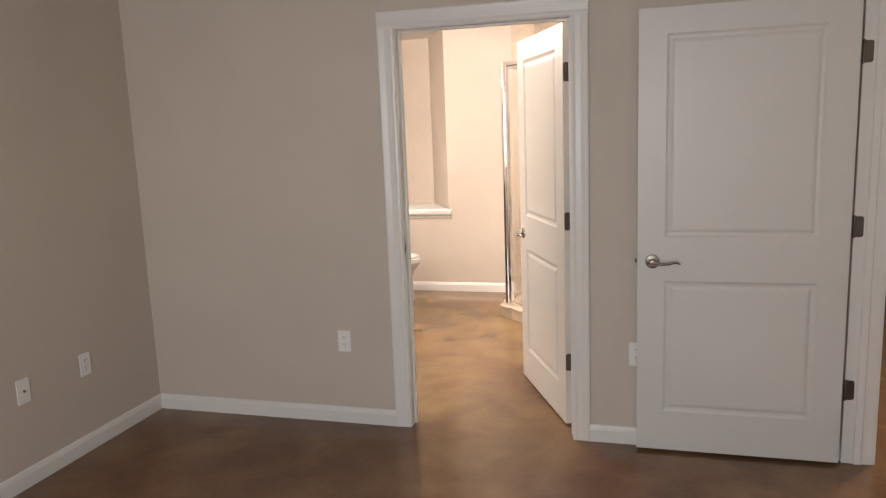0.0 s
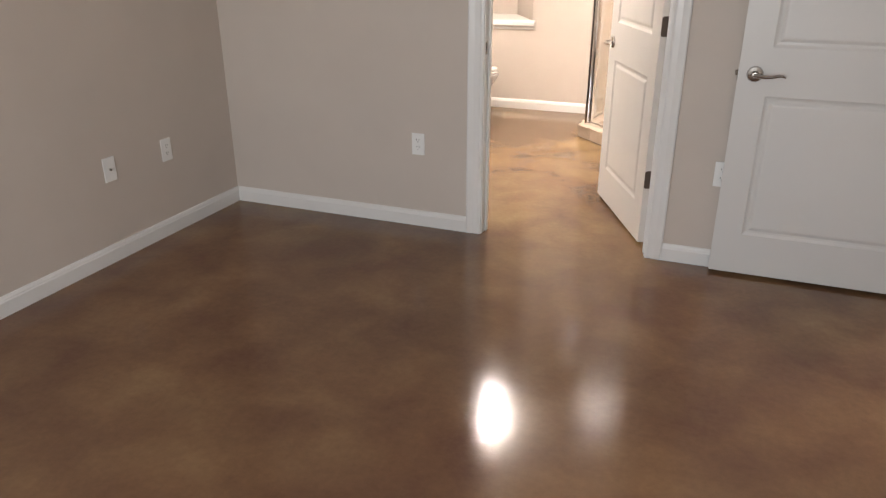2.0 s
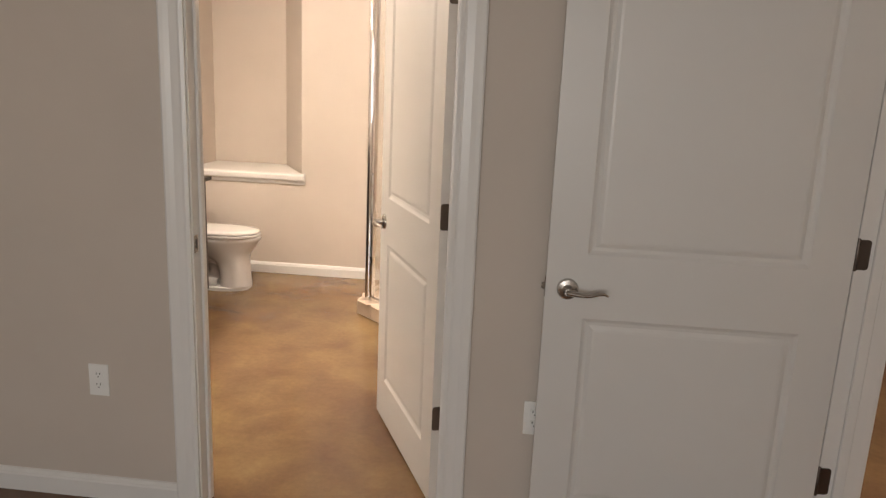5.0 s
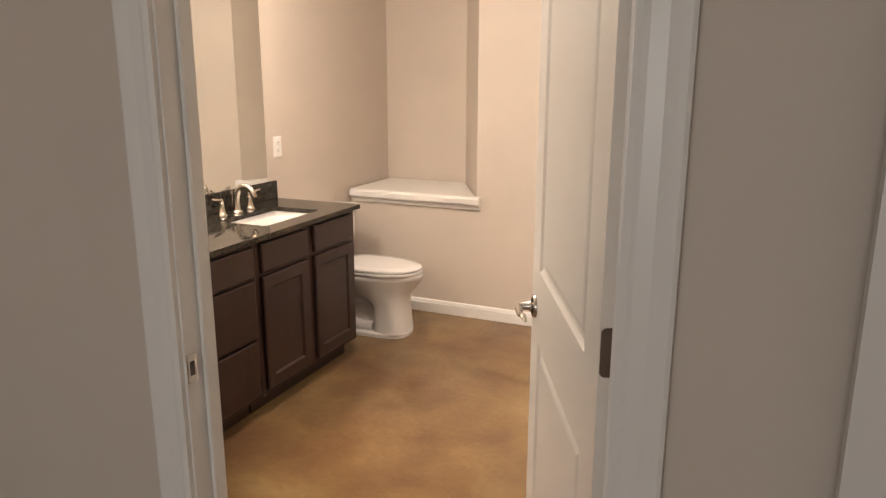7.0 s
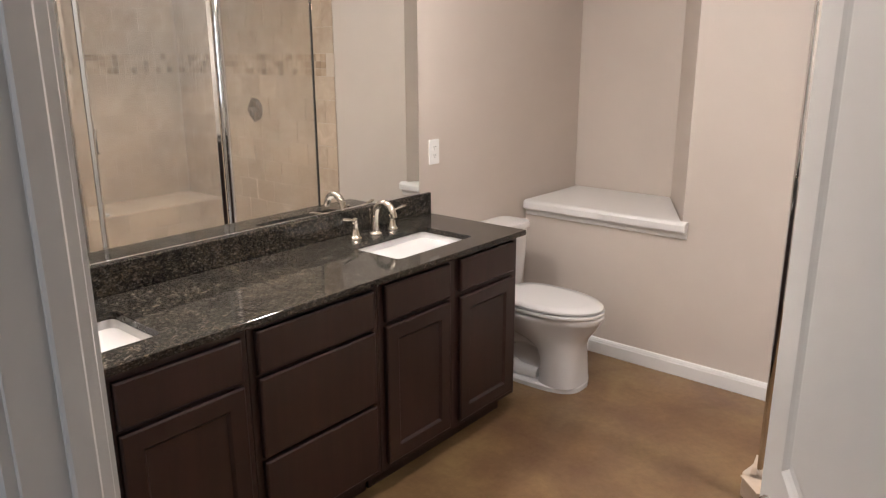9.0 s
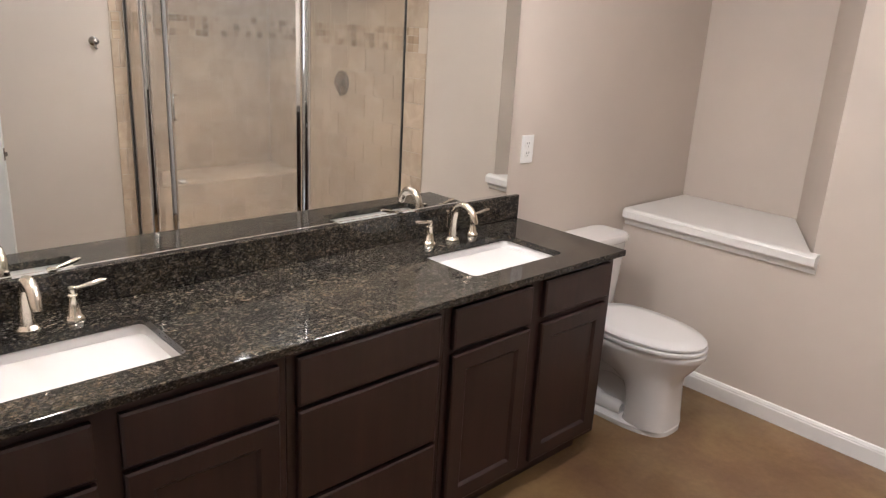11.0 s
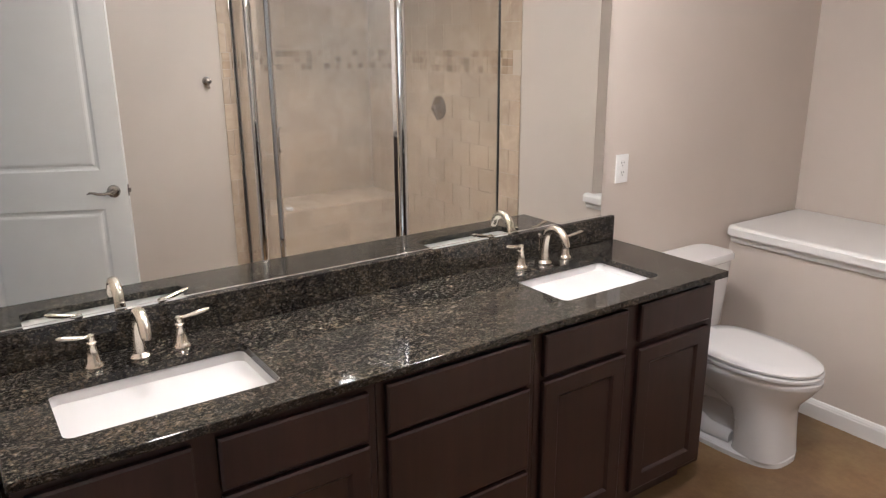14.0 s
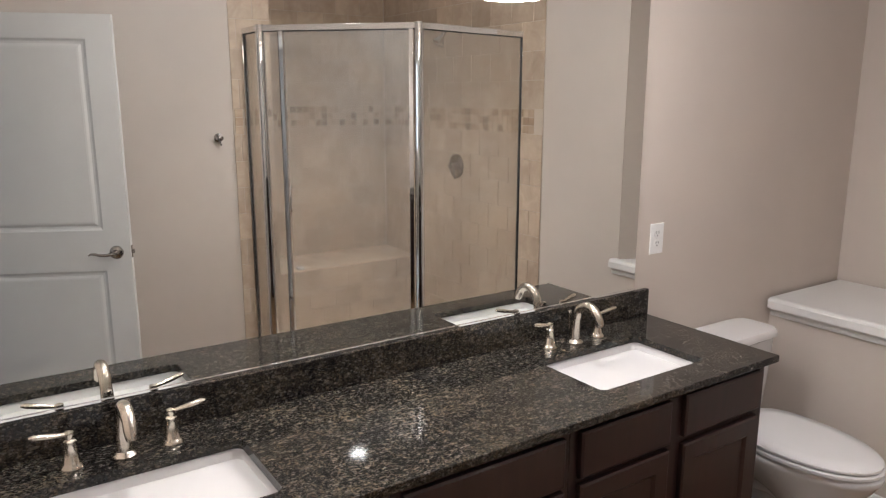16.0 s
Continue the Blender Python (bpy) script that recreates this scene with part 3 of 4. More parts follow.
def cabinet(y0, y1, fronts, label):
    base = empty("vanity_cabinet", SKEW, label, "cabinet", "vanity cabinets")
    part("face_frame", box(-1.650, -1.630, y0, y1, 0.098, 0.833, 0.001), WOOD, base)
    part("side_panel", box(-2.15, -1.650, y0, y0 + 0.018, 0.098, 0.833), WOOD, base)
    part("side_panel", box(-2.15, -1.650, y1 - 0.018, y1, 0.098, 0.833), WOOD, base)
    part("bottom_panel", box(-2.15, -1.650, y0 + 0.018, y1 - 0.018, 0.098, 0.116), WOOD, base)
    part("toe_kick", box(-2.15, -1.705, y0 + 0.001, y1 - 0.012, 0.0, 0.098), WOOD, base, "recessed dark toe kick")
    for kind, a, b, c, d in fronts:
        part(kind, front_panel(a, b, c, d, -1.611, kind == "cabinet_door"), WOOD, base)
    return base


cabinet(4.352, 5.145, [("drawer_front", 4.374, 4.690, 0.675, 0.806), ("drawer_front", 4.745, 5.120, 0.675, 0.806), ("cabinet_door", 4.374, 4.690, 0.125, 0.660), ("cabinet_door", 4.745, 5.120, 0.125, 0.660)],
        "espresso wood sink base with two doors under the granite top")
cabinet(5.147, 5.678, [("drawer_front", 5.172, 5.652, 0.675, 0.812), ("drawer_front", 5.172, 5.652, 0.398, 0.662), ("drawer_front", 5.172, 5.652, 0.125, 0.385)],
        "espresso wood drawer base with three plain drawers")
cabinet(5.680, 6.530, [("drawer_front", 5.708, 6.062, 0.682, 0.815), ("drawer_front", 6.125, 6.492, 0.688, 0.818), ("cabinet_door", 5.708, 6.062, 0.125, 0.664), ("cabinet_door", 6.125, 6.492, 0.125, 0.664)],
        "espresso wood sink base with two doors beside the toilet")

SINKS = ((4.461, 4.938), (5.876, 6.326))
SX0, SX1 = -1.990, -1.708
bmc = box(-2.155, -1.600, 4.346, 6.560, 0.834, 0.857, 0.003, 2)
counter = tagged(part("countertop", bmc, GRANITE), "polished dark speckled granite top with two sink cut-outs", "countertop")
counter.matrix_basis = SKEW


def rounded_rect(x0, x1, y0, y1, r, n=5):
    pts = []
    for cx, cy, a0 in ((x1 - r, y1 - r, 0), (x0 + r, y1 - r, 90), (x0 + r, y0 + r, 180), (x1 - r, y0 + r, 270)):
        pts += [(cx + r * math.cos(radians(a0 + 90 * i / n)), cy + r * math.sin(radians(a0 + 90 * i / n))) for i in range(n + 1)]
    return pts


cutters = []
for y0, y1 in SINKS:
    c = part("cutter", prism(rounded_rect(SX0, SX1, y0, y1, 0.022), 0.80, 0.90), GRANITE)
    mod = counter.modifiers.new("cut", "BOOLEAN")
    mod.operation, mod.object, mod.solver = "DIFFERENCE", c, "EXACT"
    c.matrix_basis = SKEW
    cutters.append(c)
bpy.context.view_layer.update()
whole = bpy.data.meshes.new_from_object(counter.evaluated_get(bpy.context.evaluated_depsgraph_get()))
counter.modifiers.clear()
counter.data = whole
for c in cutters:
    bpy.data.objects.remove(c)
splash = tagged(part("backsplash", box(-2.154, -2.134, 4.347, 6.556, 0.8572, 0.957, 0.002), GRANITE), "polished dark granite backsplash strip under the mirror", "backsplash")
splash.matrix_basis = SKEW


def sink(y0, y1):
    base = empty("sink", SKEW, "white rectangular porcelain basin set under the granite", "sink", "vanity sinks")
    o = 0.006
    rings = [(rounded_rect(SX0 - 0.025, SX1 + 0.025, y0 - 0.025, y1 + 0.025, 0.03), 0.807), (rounded_rect(SX0 - 0.025, SX1 + 0.025, y0 - 0.025, y1 + 0.025, 0.03), 0.8335),
             (rounded_rect(SX0 - o, SX1 + o, y0 - o, y1 + o, 0.026), 0.8335), (rounded_rect(SX0 - o + 0.003, SX1 + o - 0.003, y0 - o + 0.003, y1 + o - 0.003, 0.026), 0.825),
             (rounded_rect(SX0 + 0.006, SX1 - 0.004, y0 + 0.010, y1 - 0.010, 0.035), 0.76), (rounded_rect(SX0 + 0.022, SX1 - 0.018, y0 + 0.03, y1 - 0.03, 0.05), 0.715),
             (rounded_rect(SX0 + 0.06, SX1 - 0.05, y0 + 0.08, y1 - 0.08, 0.05), 0.700), (rounded_rect(SX0 + 0.11, SX1 - 0.11, y0 + 0.18, y1 - 0.18, 0.02), 0.696)]
    part("basin", loft(rings), PORCELAIN, base, "", True)
    cy = (y0 + y1) / 2
    part("drain", lathe([(0.0, 0.0), (0.022, 0.0), (0.024, 0.002), (0.018, 0.005), (0.0, 0.006)], pose((SX0 + SX1) / 2, cy, 0.6955)), NICKEL, base, "brushed metal drain")
    part("maker_mark", box(SX0 + 0.0135, SX0 + 0.0150, cy - 0.012, cy + 0.012, 0.772, 0.776), SLOT, base, "tiny dark maker's mark")
    part("overflow_hole", lathe([(0.0, 0.0), (0.010, 0.0), (0.010, 0.003), (0.0, 0.003)], pose(SX1 - 0.004, cy, 0.775, 0, -90)), SLOT, base, "dark overflow hole")


for y0, y1 in SINKS:
    sink(y0, y1)


def faucet(y):
    base = empty("faucet", SKEW @ pose(-2.055, y, 0.857), "brushed nickel widespread faucet with arched spout and two levers", "faucet", "vanity faucets")
    spout = part("spout", tube([(0, 0, 0.012), (0, 0, 0.045), (0.004, 0, 0.080), *arc((0.058, 0, 0.088), 0.050, 172, 20, 10), (0.111, 0, 0.092), (0.114, 0, 0.083)],
                 [0.0195, 0.0172, 0.0155] + [0.0148] * 11 + [0.0138, 0.0115], 16), NICKEL, base, "", True)
    part("spout_base", lathe([(0.0, 0.0), (0.029, 0.0), (0.029, 0.004), (0.024, 0.010), (0.019, 0.014), (0.0165, 0.020), (0.0, 0.020)]), NICKEL, base, "", True)
    part("lift_knob", lathe([(0.0, 0.0), (0.0035, 0.0), (0.0035, 0.048), (0.007, 0.054), (0.0075, 0.062), (0.0, 0.066)], pose(-0.028, 0, 0.04), 14), NICKEL, base, "", True)
    for s in (-1, 1):
        stem = part("handle_base", lathe([(0.0, 0.0), (0.026, 0.0), (0.026, 0.004), (0.022, 0.010), (0.0185, 0.014), (0.0125, 0.058), (0.0135, 0.060), (0.0135, 0.064), (0.009, 0.068), (0.011, 0.078), (0.010, 0.084), (0.0, 0.088)],
                    pose(-0.005, s * 0.108, 0), 20), NICKEL, base, "", True)
        pts = [(-0.005, s * 0.108, 0.079), (-0.003, s * 0.124, 0.081), (0.002, s * 0.150, 0.086), (0.006, s * 0.176, 0.092), (0.007, s * 0.186, 0.0935)]
        part("handle_lever", tube(pts, [0.0060, 0.0058, 0.0085, 0.0082, 0.0035], 12, 0.8), NICKEL, stem, "", True)
    return base


faucet(4.690)
faucet(6.100)

mirror = empty("mirror", SKEW, "large frameless wall mirror over the vanity in a metal channel", "mirror")
part("glass", box(-2.1535, -2.1475, 4.352, 6.487, 0.962, 2.06), MIRROR, mirror)
part("channel", box(-2.1540, -2.1440, 4.350, 6.489, 0.9575, 0.9655, 0.0006), CHROME, mirror, "thin bright metal channel")


def vanity_light(y):
    base = empty("vanity_light", SKEW @ pose(0, y, 0.015), "wall lamp with a white bell glass shade over the mirror", "wall lamp", "vanity lamps")
    part("back_plate", lathe([(0.0, 0.0), (0.058, 0.0), (0.056, 0.010), (0.040, 0.020), (0.0, 0.022)], pose(-2.155, 0, 2.20, 0, 90), 28), NICKEL, base, "", True)
    part("arm", tube([(-2.135, 0, 2.20), (-2.07, 0, 2.212), (-2.030, 0, 2.200), (-2.012, 0, 2.165), (-2.012, 0, 2.125)], [0.008] * 5, 10), NICKEL, base, "", True)
    part("socket", lathe([(0.0, 2.095), (0.022, 2.095), (0.026, 2.105), (0.022, 2.135), (0.0, 2.135)], pose(-2.012, 0, 0), 18), NICKEL, base, "", True)
    bm = bmesh.new()
    prof = [(0.028, 2.100), (0.046, 2.085), (0.062, 2.055), (0.074, 2.015), (0.086, 1.980), (0.097, 1.958), (0.094, 1.957), (0.083, 1.980), (0.071, 2.015), (0.059, 2.053), (0.044, 2.081), (0.027, 2.096)]
    seg = 28
    rings = [[bm.verts.new((-2.012 + r * math.cos(2 * math.pi * i / seg), r * math.sin(2 * math.pi * i / seg), z)) for i in range(seg)] for r, z in prof]
    for a, b in zip(rings, rings[1:] + rings[:1]):
        for i in range(seg):
            bm.faces.new((a[i], a[(i + 1) % seg], b[(i + 1) % seg], b[i]))
    part("shade", bm, LAMPGLASS, base, "glowing white bell glass shade", True)
    return base


vanity_light(4.85)
vanity_light(5.99)


def ceiling_light(x, y, label):
    base = empty("ceiling_light", pose(x, y, HIGH), label, "ceiling lamp")
    part("rim", lathe([(0.0, 0.0), (0.155, 0.0), (0.158, -0.010), (0.150, -0.022), (0.140, -0.022), (0.140, -0.012), (0.0, -0.012)], None, 32), NICKEL, base, "", True)
    prof = [(0.142, -0.018), (0.138, -0.030), (0.120, -0.042)]
    bm = bmesh.new()
    seg = 32
    rings = [[bm.verts.new((r * math.cos(2 * math.pi * i / seg), r * math.sin(2 * math.pi * i / seg), z)) for i in range(seg)] for r, z in prof]
    for a, b in zip(rings, rings[1:]):
        for i in range(seg):
            bm.faces.new((a[i], a[(i + 1) % seg], b[(i + 1) % seg], b[i]))
    part("bowl", bm, LAMPGLASS, base, "frosted glass bowl", True)
    return base


ceiling_light(-1.07, 5.86, "round ceiling lamp with a frosted bowl")
ceiling_light(2.1, 4.9, "round hall ceiling lamp with a frosted bowl")
bulb_m, bulb_n, bulb_l, bulb_b = material("lit_lens")
bulb_b.inputs["Base Color"].default_value = (0.9, 0.9, 0.88, 1)
bulb_b.inputs["Emission Color"].default_value = (1.0, 0.885, 0.80, 1)
bulb_b.inputs["Emission Strength"].default_value = 20.0
can = empty("recessed_light", pose(0.18, 6.52, HIGH), "round recessed shower downlight with a white trim", "ceiling lamp")
part("trim_ring", lathe([(0.062, 0.0), (0.090, 0.0), (0.088, -0.006), (0.066, -0.010), (0.062, -0.004)], None, 28), PLASTIC, can, "", True)
part("lens", lathe([(0.0, -0.004), (0.060, -0.004), (0.060, -0.001), (0.0, -0.001)], None, 28), bulb_m, can, "glowing frosted lens", True)


# ---------------------------------------------------------------- toilet
def toilet():
    base = empty("toilet", SKEW @ pose(-2.155, 6.935, 0), "white two-piece porcelain toilet with its lid down", "toilet")
    n = 40

    def egg(x0, x1, half, power=2.2):
        """An egg outline from the back x0 to the rounded tip x1."""
        pts, mid = [], x0 + (x1 - x0) * 0.42
        for i in range(n):
            a = 2 * math.pi * i / n
            c, s = math.cos(a), math.sin(a)
            q = power if c > 0 else 3.2
            rx = (x1 - mid) if c > 0 else (mid - x0)
            pts.append((mid + math.copysign(abs(c) ** (2 / q), c) * rx, math.copysign(abs(s) ** (2 / q), s) * half))
        return pts

    part("bowl", loft([(egg(0.455, 0.660, 0.124, 3.2), 0.026), (egg(0.46, 0.656, 0.122, 3.1), 0.06), (egg(0.455, 0.650, 0.121, 3.0), 0.15), (egg(0.43, 0.650, 0.124, 2.8), 0.205), (egg(0.36, 0.660, 0.136, 2.4), 0.245),
                       (egg(0.24, 0.684, 0.153, 2.2), 0.280), (egg(0.15, 0.714, 0.173, 2.1), 0.318), (egg(0.08, 0.735, 0.184, 2.1), 0.352), (egg(0.06, 0.744, 0.189, 2.1), 0.364), (egg(0.06, 0.744, 0.189, 2.1), 0.380), (egg(0.065, 0.737, 0.183, 2.1), 0.388)]),
         PORCELAIN, base, "", True)
    part("foot", loft([(egg(0.13, 0.664, 0.137, 3.2), 0.0), (egg(0.13, 0.664, 0.137, 3.2), 0.020), (egg(0.14, 0.658, 0.130, 3.2), 0.027)]), PORCELAIN, base, "", True)
    trap = loft([(egg(0.15, 0.50, 0.072, 3.0), 0.025), (egg(0.14, 0.50, 0.080, 3.0), 0.30)])
    for s in (-1, 1):
        merge(trap, tube([(0.47, s * 0.062, 0.205), (0.40, s * 0.078, 0.245), (0.31, s * 0.084, 0.235), (0.235, s * 0.083, 0.165), (0.250, s * 0.080, 0.090), (0.34, s * 0.076, 0.050), (0.45, s * 0.07, 0.046)], [0.034, 0.044, 0.048, 0.047, 0.043, 0.036, 0.03], 12))
    part("trapway", trap, PORCELAIN, base, "", True)
    for s in (-1, 1):
        part("bolt_cap", lathe([(0.0, 0.0), (0.015, 0.0), (0.014, 0.010), (0.008, 0.018), (0.0, 0.020)], pose(0.30, s * 0.118, 0.026), 16), PORCELAIN, base, "", True)
    part("seat", loft([(egg(0.225, 0.735, 0.183, 2.1), 0.3905), (egg(0.220, 0.741, 0.188, 2.1), 0.394), (egg(0.220, 0.741, 0.188, 2.1), 0.404), (egg(0.225, 0.736, 0.184, 2.1), 0.408)]), PORCELAIN, base, "", True)
    part("lid", loft([(egg(0.205, 0.728, 0.178, 2.1), 0.4105), (egg(0.200, 0.735, 0.184, 2.1), 0.414), (egg(0.200, 0.735, 0.184, 2.1), 0.423), (egg(0.207, 0.726, 0.176, 2.1), 0.430), (egg(0.26, 0.66, 0.13, 2.1), 0.434)]), PORCELAIN, base, "", True)
    for s in (-1, 1):
        part("seat_hinge", lathe([(0.0, -0.022), (0.011, -0.022), (0.011, 0.022), (0.0, 0.022)], pose(0.205, s * 0.075, 0.412, 90), 12), PORCELAIN, base, "", True)
    part("tank", loft([(outline(n, 0.080, 0.190, 5, 0.102), 0.388), (outline(n, 0.088, 0.205, 5, 0.102), 0.42), (outline(n, 0.092, 0.222, 6, 0.102), 0.60), (outline(n, 0.094, 0.228, 6, 0.102), 0.705)]), PORCELAIN, base, "", True)
    part("tank_lid", loft([(outline(n, 0.096, 0.232, 6, 0.104), 0.7055), (outline(n, 0.102, 0.240, 6, 0.104), 0.711), (outline(n, 0.102, 0.240, 6, 0.104), 0.730), (outline(n, 0.094, 0.231, 6, 0.104), 0.742), (outline(n, 0.06, 0.19, 6, 0.104), 0.745)]), PORCELAIN, base, "", True)
    part("flush_lever", tube([(0.197, -0.165, 0.655), (0.214, -0.165, 0.655), (0.218, -0.14, 0.652), (0.216, -0.095, 0.648)], [0.008, 0.008, 0.006, 0.005], 10), CHROME, base, "chrome flush lever", True)
    return base


toilet()


# ---------------------------------------------------------------- shower
P0, P1, P2, P3 = (-0.41, FARY), (-0.54, 6.570), (0.11, 5.940), (0.37, 5.940)


def offset_path(points, d):
    """The same line pushed d to its left, with mitred corners."""
    out = []
    for i, p in enumerate(points):
        dirs = []
        if i:
            dirs.append((Vector(p) - Vector(points[i - 1])).normalized())
        if i < len(points) - 1:
            dirs.append((Vector(points[i + 1]) - Vector(p)).normalized())
        normals = [Vector((-v.y, v.x)) for v in dirs]
        nn = sum(normals, Vector((0, 0))) / len(normals)
        out.append(tuple(Vector(p) + nn * (d / nn.length_squared)))
    return out


line = [P0, P1, P2, P3]
outer, inner = offset_path(line, -0.062), offset_path(line, 0.058)
curb = structure("shower_curb", prism(outer + inner[::-1], 0.0, 0.096), GROUT, "low tiled curb under the shower glass", "curb")
structure("shower_floor", prism([inner[0], inner[1], inner[2], (0.372, 5.998), (0.372, 6.10), (1.27, 6.10), (1.27, FARY)], 0.0, 0.022), GROUT, "beige tiled shower floor", "shower floor")
bench = structure("shower_bench", box(0.76, 1.262, 6.104, FARY - 0.008, 0.0, 0.45), GROUT, "tiled bench along the shower's back wall", "bench")

enclosure = empty("shower_enclosure", Matrix(), "neo-angle shower enclosure of clear glass in chrome frames", "shower")
TOPZ, LOWZ = 2.015, 0.110


def bar(a, b, z0, z1, half, name="rail", mat=CHROME):
    d = (Vector(b) - Vector(a)).normalized()
    nrm = Vector((-d.y, d.x)) * half
    pts = [tuple(Vector(a) + nrm), tuple(Vector(a) - nrm), tuple(Vector(b) - nrm), tuple(Vector(b) + nrm)]
    return part(name, prism(pts, z0, z1, bevel=0.0015), mat, enclosure)


def toward(a, b, d):
    v = (Vector(b) - Vector(a)).normalized()
    return tuple(Vector(a) + v * d)


for a, b in zip(line, line[1:]):
    bar(a, b, TOPZ, TOPZ + 0.032, 0.014)
    bar(a, b, 0.0975, 0.122, 0.014)
for p in (P1, P2):
    part("post", lathe([(0.0, 0.097), (0.026, 0.097), (0.026, TOPZ + 0.034), (0.0, TOPZ + 0.034)], pose(*p, 0), 16), CHROME, enclosure, "bright chrome corner post", True)
bar(P0, toward(P0, P1, 0.012), 0.122, TOPZ, 0.013, "wall_channel")
bar(P3, toward(P3, P2, 0.012), 0.122, TOPZ, 0.013, "wall_channel")
HA, HB = toward(P1, P2, 0.03), toward(P2, P1, 0.115)
bar(HB, toward(HB, P1, 0.024), 0.122, TOPZ, 0.015, "door_stile")
bar(HA, toward(HA, P2, 0.024), 0.122, TOPZ, 0.013, "door_stile")
for a, b in ((toward(P0, P1, 0.010), toward(P1, P0, 0.018)), (toward(HA, P2, 0.022), toward(HB, P1, 0.022)), (toward(HB, P2, 0.002), toward(P2, P1, 0.018)), (toward(P2, P3, 0.018), toward(P3, P2, 0.010))):
    g = bar(a, b, 0.120, TOPZ + 0.002, 0.003, "glass_panel", GLASS)
    g.visible_shadow = False
for a, d in ((P0, P1), (P3, P2)):
    bar(toward(a, d, 0.012), toward(a, d, 0.018), 0.122, TOPZ, 0.005, "gasket", RUBBER)
bar(toward(HB, P2, 0.002), toward(HB, P2, 0.008), 0.122, TOPZ, 0.005, "gasket", RUBBER)
for a, b in zip(line, line[1:]):
    bar(a, b, TOPZ - 0.005, TOPZ - 0.0002, 0.005, "gasket", RUBBER)
hp = Vector(toward(HB, P1, 0.045))
dirn = Vector((-1, -1)).normalized()
hpts = [(hp.x + dirn.x * o, hp.y + dirn.y * o, z) for o, z in ((0.003, 1.02), (0.035, 1.02), (0.040, 1.04), (0.040, 1.14), (0.035, 1.16), (0.003, 1.16))]
part("door_handle", tube(hpts, [0.006] * 6, 10), CHROME, enclosure, "small chrome pull handle", True)

valve = empty("shower_valve", pose(0.26, FARY - 0.009, 1.185, 90), "round satin metal shower valve with a lever", "shower valve")
part("escutcheon", lathe([(0.0, 0.0), (0.085, 0.0), (0.084, 0.006), (0.070, 0.014), (0.030, 0.020), (0.0, 0.021)], None, 32), STEEL, valve, "", True)
part("valve_hub", lathe([(0.0, 0.018), (0.026, 0.018), (0.022, 0.055), (0.014, 0.062), (0.0, 0.063)], None, 20), STEEL, valve, "", True)
part("valve_lever", tube([(0, 0, 0.05), (-0.03, -0.012, 0.055), (-0.05, -0.045, 0.056), (-0.052, -0.085, 0.054)], [0.009, 0.010, 0.008, 0.006], 12), STEEL, valve, "", True)
head = empty("wall_shower", pose(0.22, FARY - 0.009, 2.10), "chrome wall shower on a short bent arm", "shower")
part("flange", lathe([(0.0, 0.0), (0.032, 0.0), (0.028, 0.008), (0.012, 0.012), (0.0, 0.012)], pose(0, 0, 0, 90), 20), CHROME, head, "", True)
part("arm", tube([(0, 0, 0), (0, -0.05, 0.012), (0, -0.10, 0.005), (0, -0.14, -0.030)], [0.010] * 4, 12), CHROME, head, "", True)
part("spray_head", lathe([(0.0, 0.0), (0.012, 0.0), (0.016, -0.03), (0.040, -0.070), (0.043, -0.085), (0.0, -0.088)], pose(0, -0.137, -0.026, -35), 24), CHROME, head, "", True)
soap = tagged(part("soap_bar", loft([(outline(18, 0.034, 0.022, 2.6), 0.0), (outline(18, 0.038, 0.026, 2.6), 0.008), (outline(18, 0.036, 0.024, 2.6), 0.018), (outline(18, 0.022, 0.014, 2.4), 0.022)]), PORCELAIN, None, "", True), "small white soap bar lying on the shower bench", "soap")
soap.matrix_basis = pose(0.81, 6.42, 0.4585)


def robe_hook(y, z):
    base = empty("robe_hook", pose(0.37, y, z, 0, -90), "brushed metal robe hook on the greige wall", "hook", "robe hooks")
    part("rosette", lathe([(0.0, 0.0), (0.026, 0.0), (0.025, 0.006), (0.014, 0.012), (0.009, 0.018), (0.008, 0.040), (0.0, 0.041)], None, 24), STEEL, base, "", True)
    part("knob", lathe([(0.0, 0.036), (0.012, 0.037), (0.017, 0.044), (0.015, 0.052), (0.0, 0.056)], None, 20), STEEL, base, "", True)
    part("hook_arm", tube([(0, 0, 0.025), (-0.022, 0, 0.030), (-0.040, 0, 0.042), (-0.038, 0, 0.056)], [0.006, 0.006, 0.0055, 0.004], 10), STEEL, base, "", True)


robe_hook(5.085, 1.418)
robe_hook(5.757, 1.425)


# ---------------------------------------------------------------- tiles, piece by piece
def tile_mesh(name, w, h, t, mat, bevel=0.003):
    bm = box(-w / 2, w / 2, -t, 0, -h / 2, h / 2)
    bmesh.ops.bevel(bm, geom=[e for e in bm.edges if all(v.co.y < -t / 2 for v in e.verts)], offset=bevel, segments=1, affect="EDGES")
    me = bpy.data.meshes.new(name)
    bmesh.ops.recalc_face_normals(bm, faces=bm.faces[:])
    bm.to_mesh(me)
    bm.free()
    me.materials.append(mat)
    return me


def lay(name, me, parent, m):
    ob = new(name, me)
    ob.parent = parent
    ob.matrix_basis = m
    return ob


MESHES = {}


def shaped(name, w, h, mat, t=0.0055, bevel=0.0012):
    key = (name, round(w, 3), round(h, 3), t)
    if key not in MESHES:
        MESHES[key] = tile_mesh(name, w, h, t, mat, bevel)
    return MESHES[key]


rng = random.Random(4)
TW, TH, GAP = 0.205, 0.162, 0.003


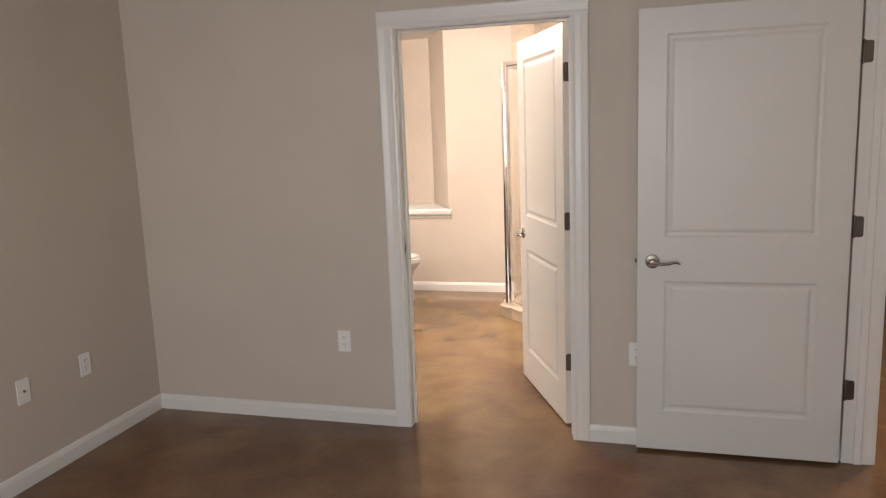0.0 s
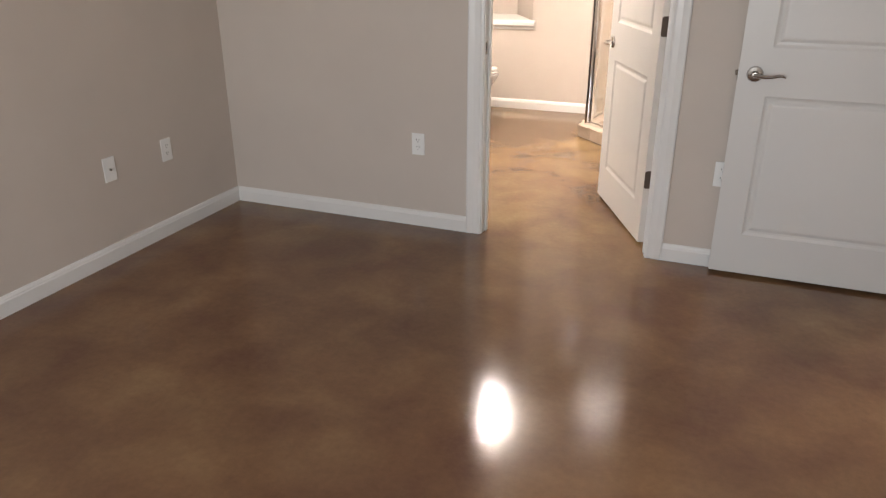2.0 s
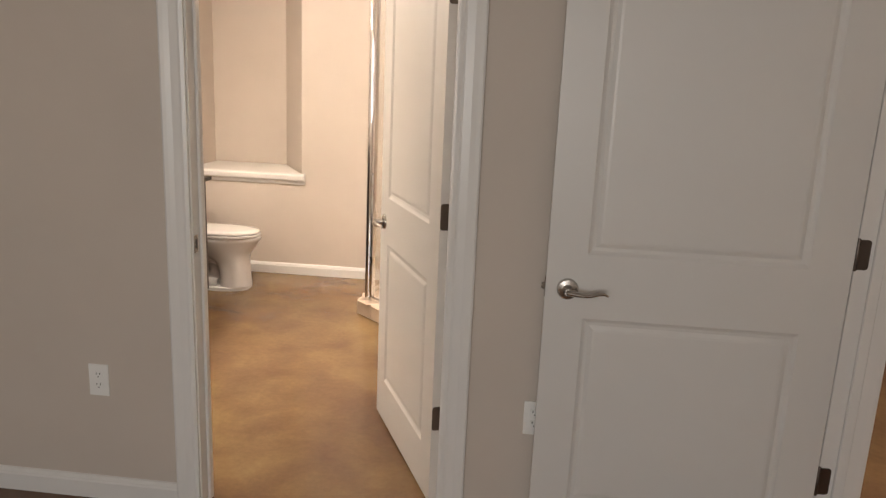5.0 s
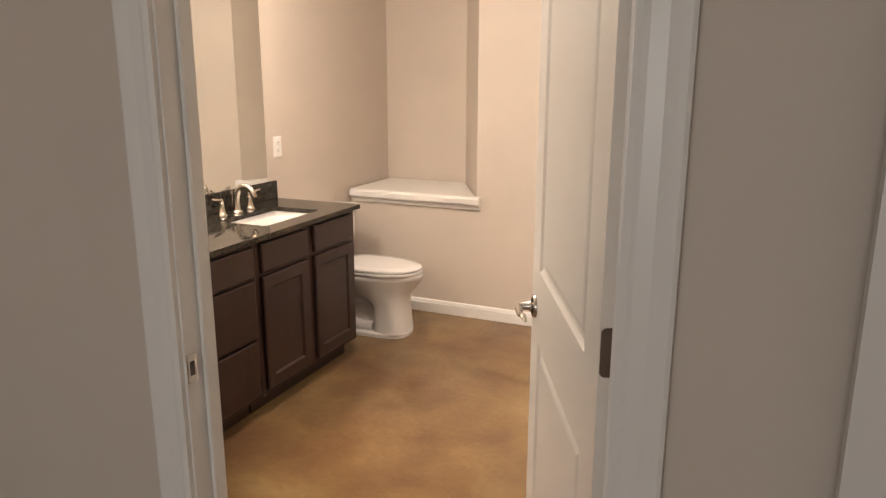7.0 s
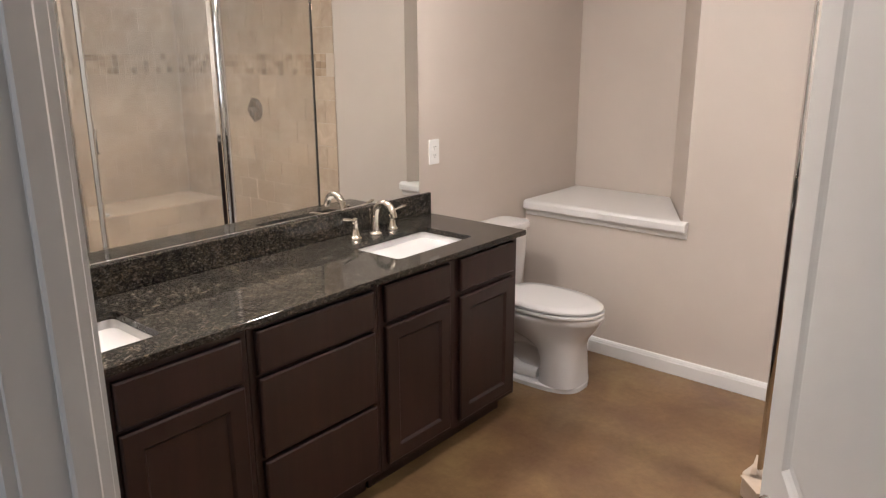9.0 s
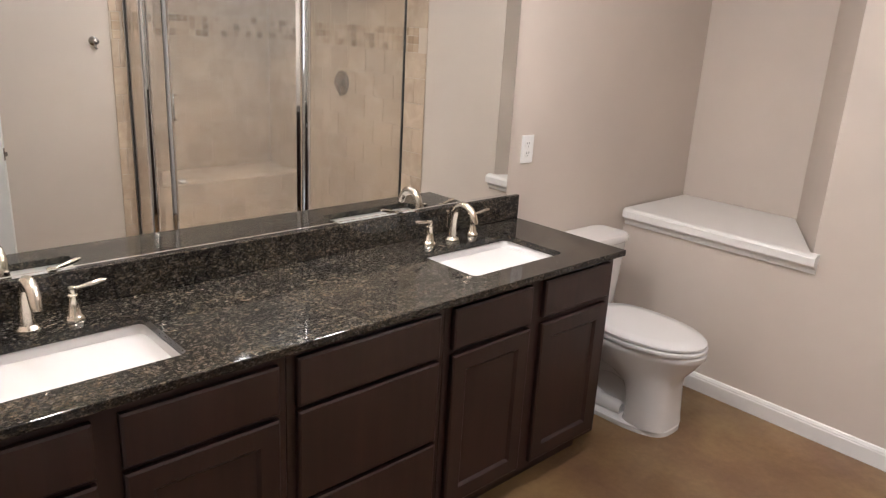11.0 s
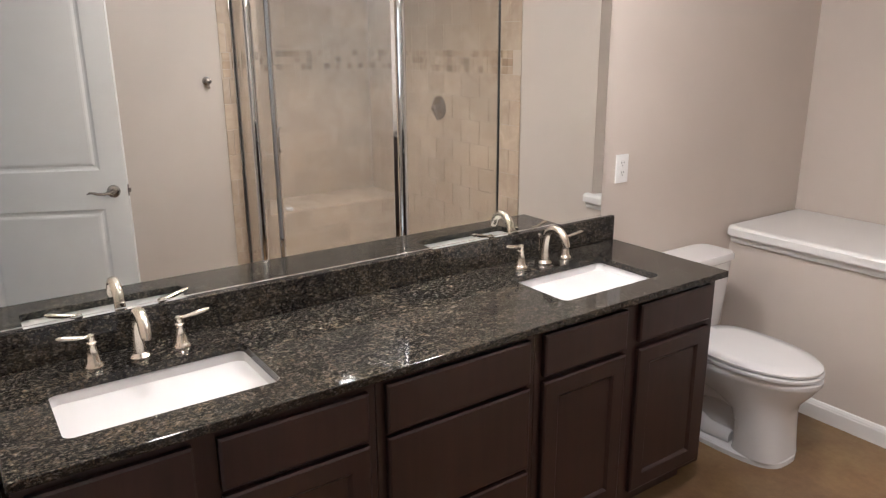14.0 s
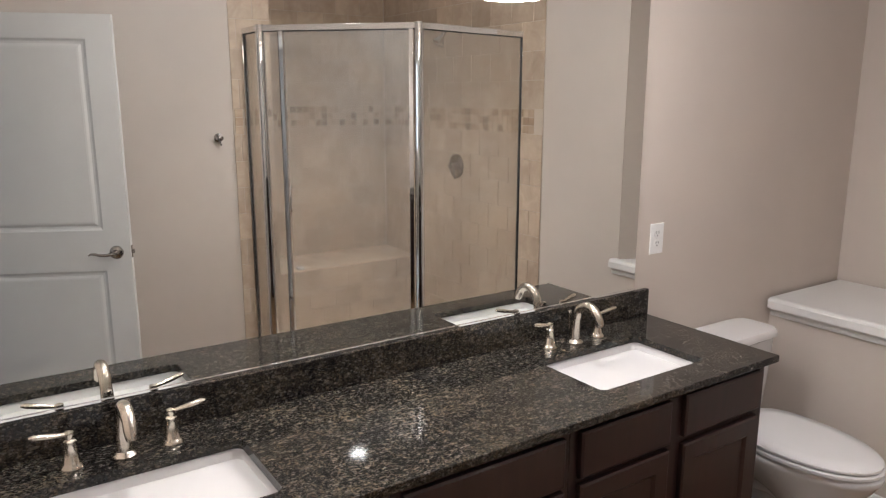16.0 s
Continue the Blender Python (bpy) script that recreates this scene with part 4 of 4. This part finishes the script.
def clad(parent, origin, turn, length, bands):
    """Running-bond tiles over a wall face of that length. origin: the face's start; turn: its heading; bands: lists of (z0, z1)."""
    place = pose(*origin, 0, 0, turn)
    for z0, z1 in bands:
        rows = max(1, round((z1 - z0) / TH))
        h = (z1 - z0) / rows
        for r in range(rows):
            x = -TW * (0.5 if r % 2 else 0.0)
            while x < length - 0.01:
                a, b = max(x, 0.0), min(x + TW, length)
                if b - a > 0.02:
                    j = rng.uniform(-0.0008, 0.0008)
                    lay("tile", shaped("tile", b - a - GAP, h - GAP, TILE), parent, place @ pose((a + b) / 2, j, z0 + (r + 0.5) * h))
                x += TW


def mosaic(parent, origin, turn, length, z0, rows=3, size=0.05):
    place = pose(*origin, 0, 0, turn)
    n = int(length / size)
    for r in range(rows):
        for i in range(n):
            lay("mosaic_tile", shaped("mosaic_tile", size - 0.003, size - 0.003, MOSAIC, 0.0055, 0.0012), parent, place @ pose((i + 0.5) * length / n, rng.uniform(-0.0006, 0.0006), z0 + (r + 0.5) * size))


MZ = 1.44
BANDS = [(0.022, MZ), (MZ + 0.15, HIGH)]


def backing(name, bm):
    return structure(name, bm, GROUT, "sandy grout bed behind shower tiles", "wall")


far_bed = backing("wall_shower_far_tiles", box(-0.618, 1.262, FARY - 0.006, FARY - 0.0005, 0.0, HIGH - 0.002))
clad(far_bed, (-0.618, FARY - 0.004, 0), 0, 1.875, BANDS)
mosaic(far_bed, (-0.54, FARY - 0.004, 0), 0, 1.80, MZ)
back_bed = backing("wall_shower_back_tiles", box(1.263, 1.2695, 6.102, FARY - 0.008, 0.0, HIGH - 0.002))
clad(back_bed, (1.266, FARY - 0.012, 0), -90, 1.26, BANDS)
mosaic(back_bed, (1.266, FARY - 0.012, 0), -90, 1.26, MZ)
hook_bed = backing("wall_hooks_tiles", box(0.365, 0.3695, 5.850, 6.098, 0.0, HIGH - 0.002))
clad(hook_bed, (0.367, 6.098, 0), -90, 0.248, BANDS)
mosaic(hook_bed, (0.367, 6.098, 0), -90, 0.245, MZ)
clad(bench, (0.762, FARY - 0.012, 0), -90, 1.26, [(0.024, 0.45)])
for i in range(6):
    for j in range(3):
        w, d = 1.26 / 6, 0.50 / 3
        lay("tile", shaped("tile", w - GAP, d - GAP, TILE), bench, pose(0.756 + (j + 0.5) * d, 6.106 + (i + 0.5) * w, 0.449, -90) @ pose(0, 0, 0, 0, 90, 0))
# curb: outer face and top
for (a, b), (c, d) in zip(zip(outer, outer[1:]), zip(inner, inner[1:])):
    A, B = Vector(a), Vector(b)
    run = B - A
    k = max(1, round(run.length / 0.16))
    heading = math.degrees(math.atan2(run.y, run.x))
    for i in range(k):
        w = run.length / k
        mid = A + run * ((i + 0.5) / k)
        lay("tile", shaped("tile", w - GAP, 0.092, TILE), curb, pose(mid.x, mid.y, 0.049, 0, 0, heading) @ pose(0, 0.002, 0))
        nrm = Vector((-run.y, run.x)).normalized()
        top = mid + nrm * 0.058
        lay("tile", shaped("tile", w - GAP, 0.118, TILE), curb, pose(top.x, top.y, 0.092, -90, 0, 0) @ pose(0, 0, 0, 0, heading, 0))
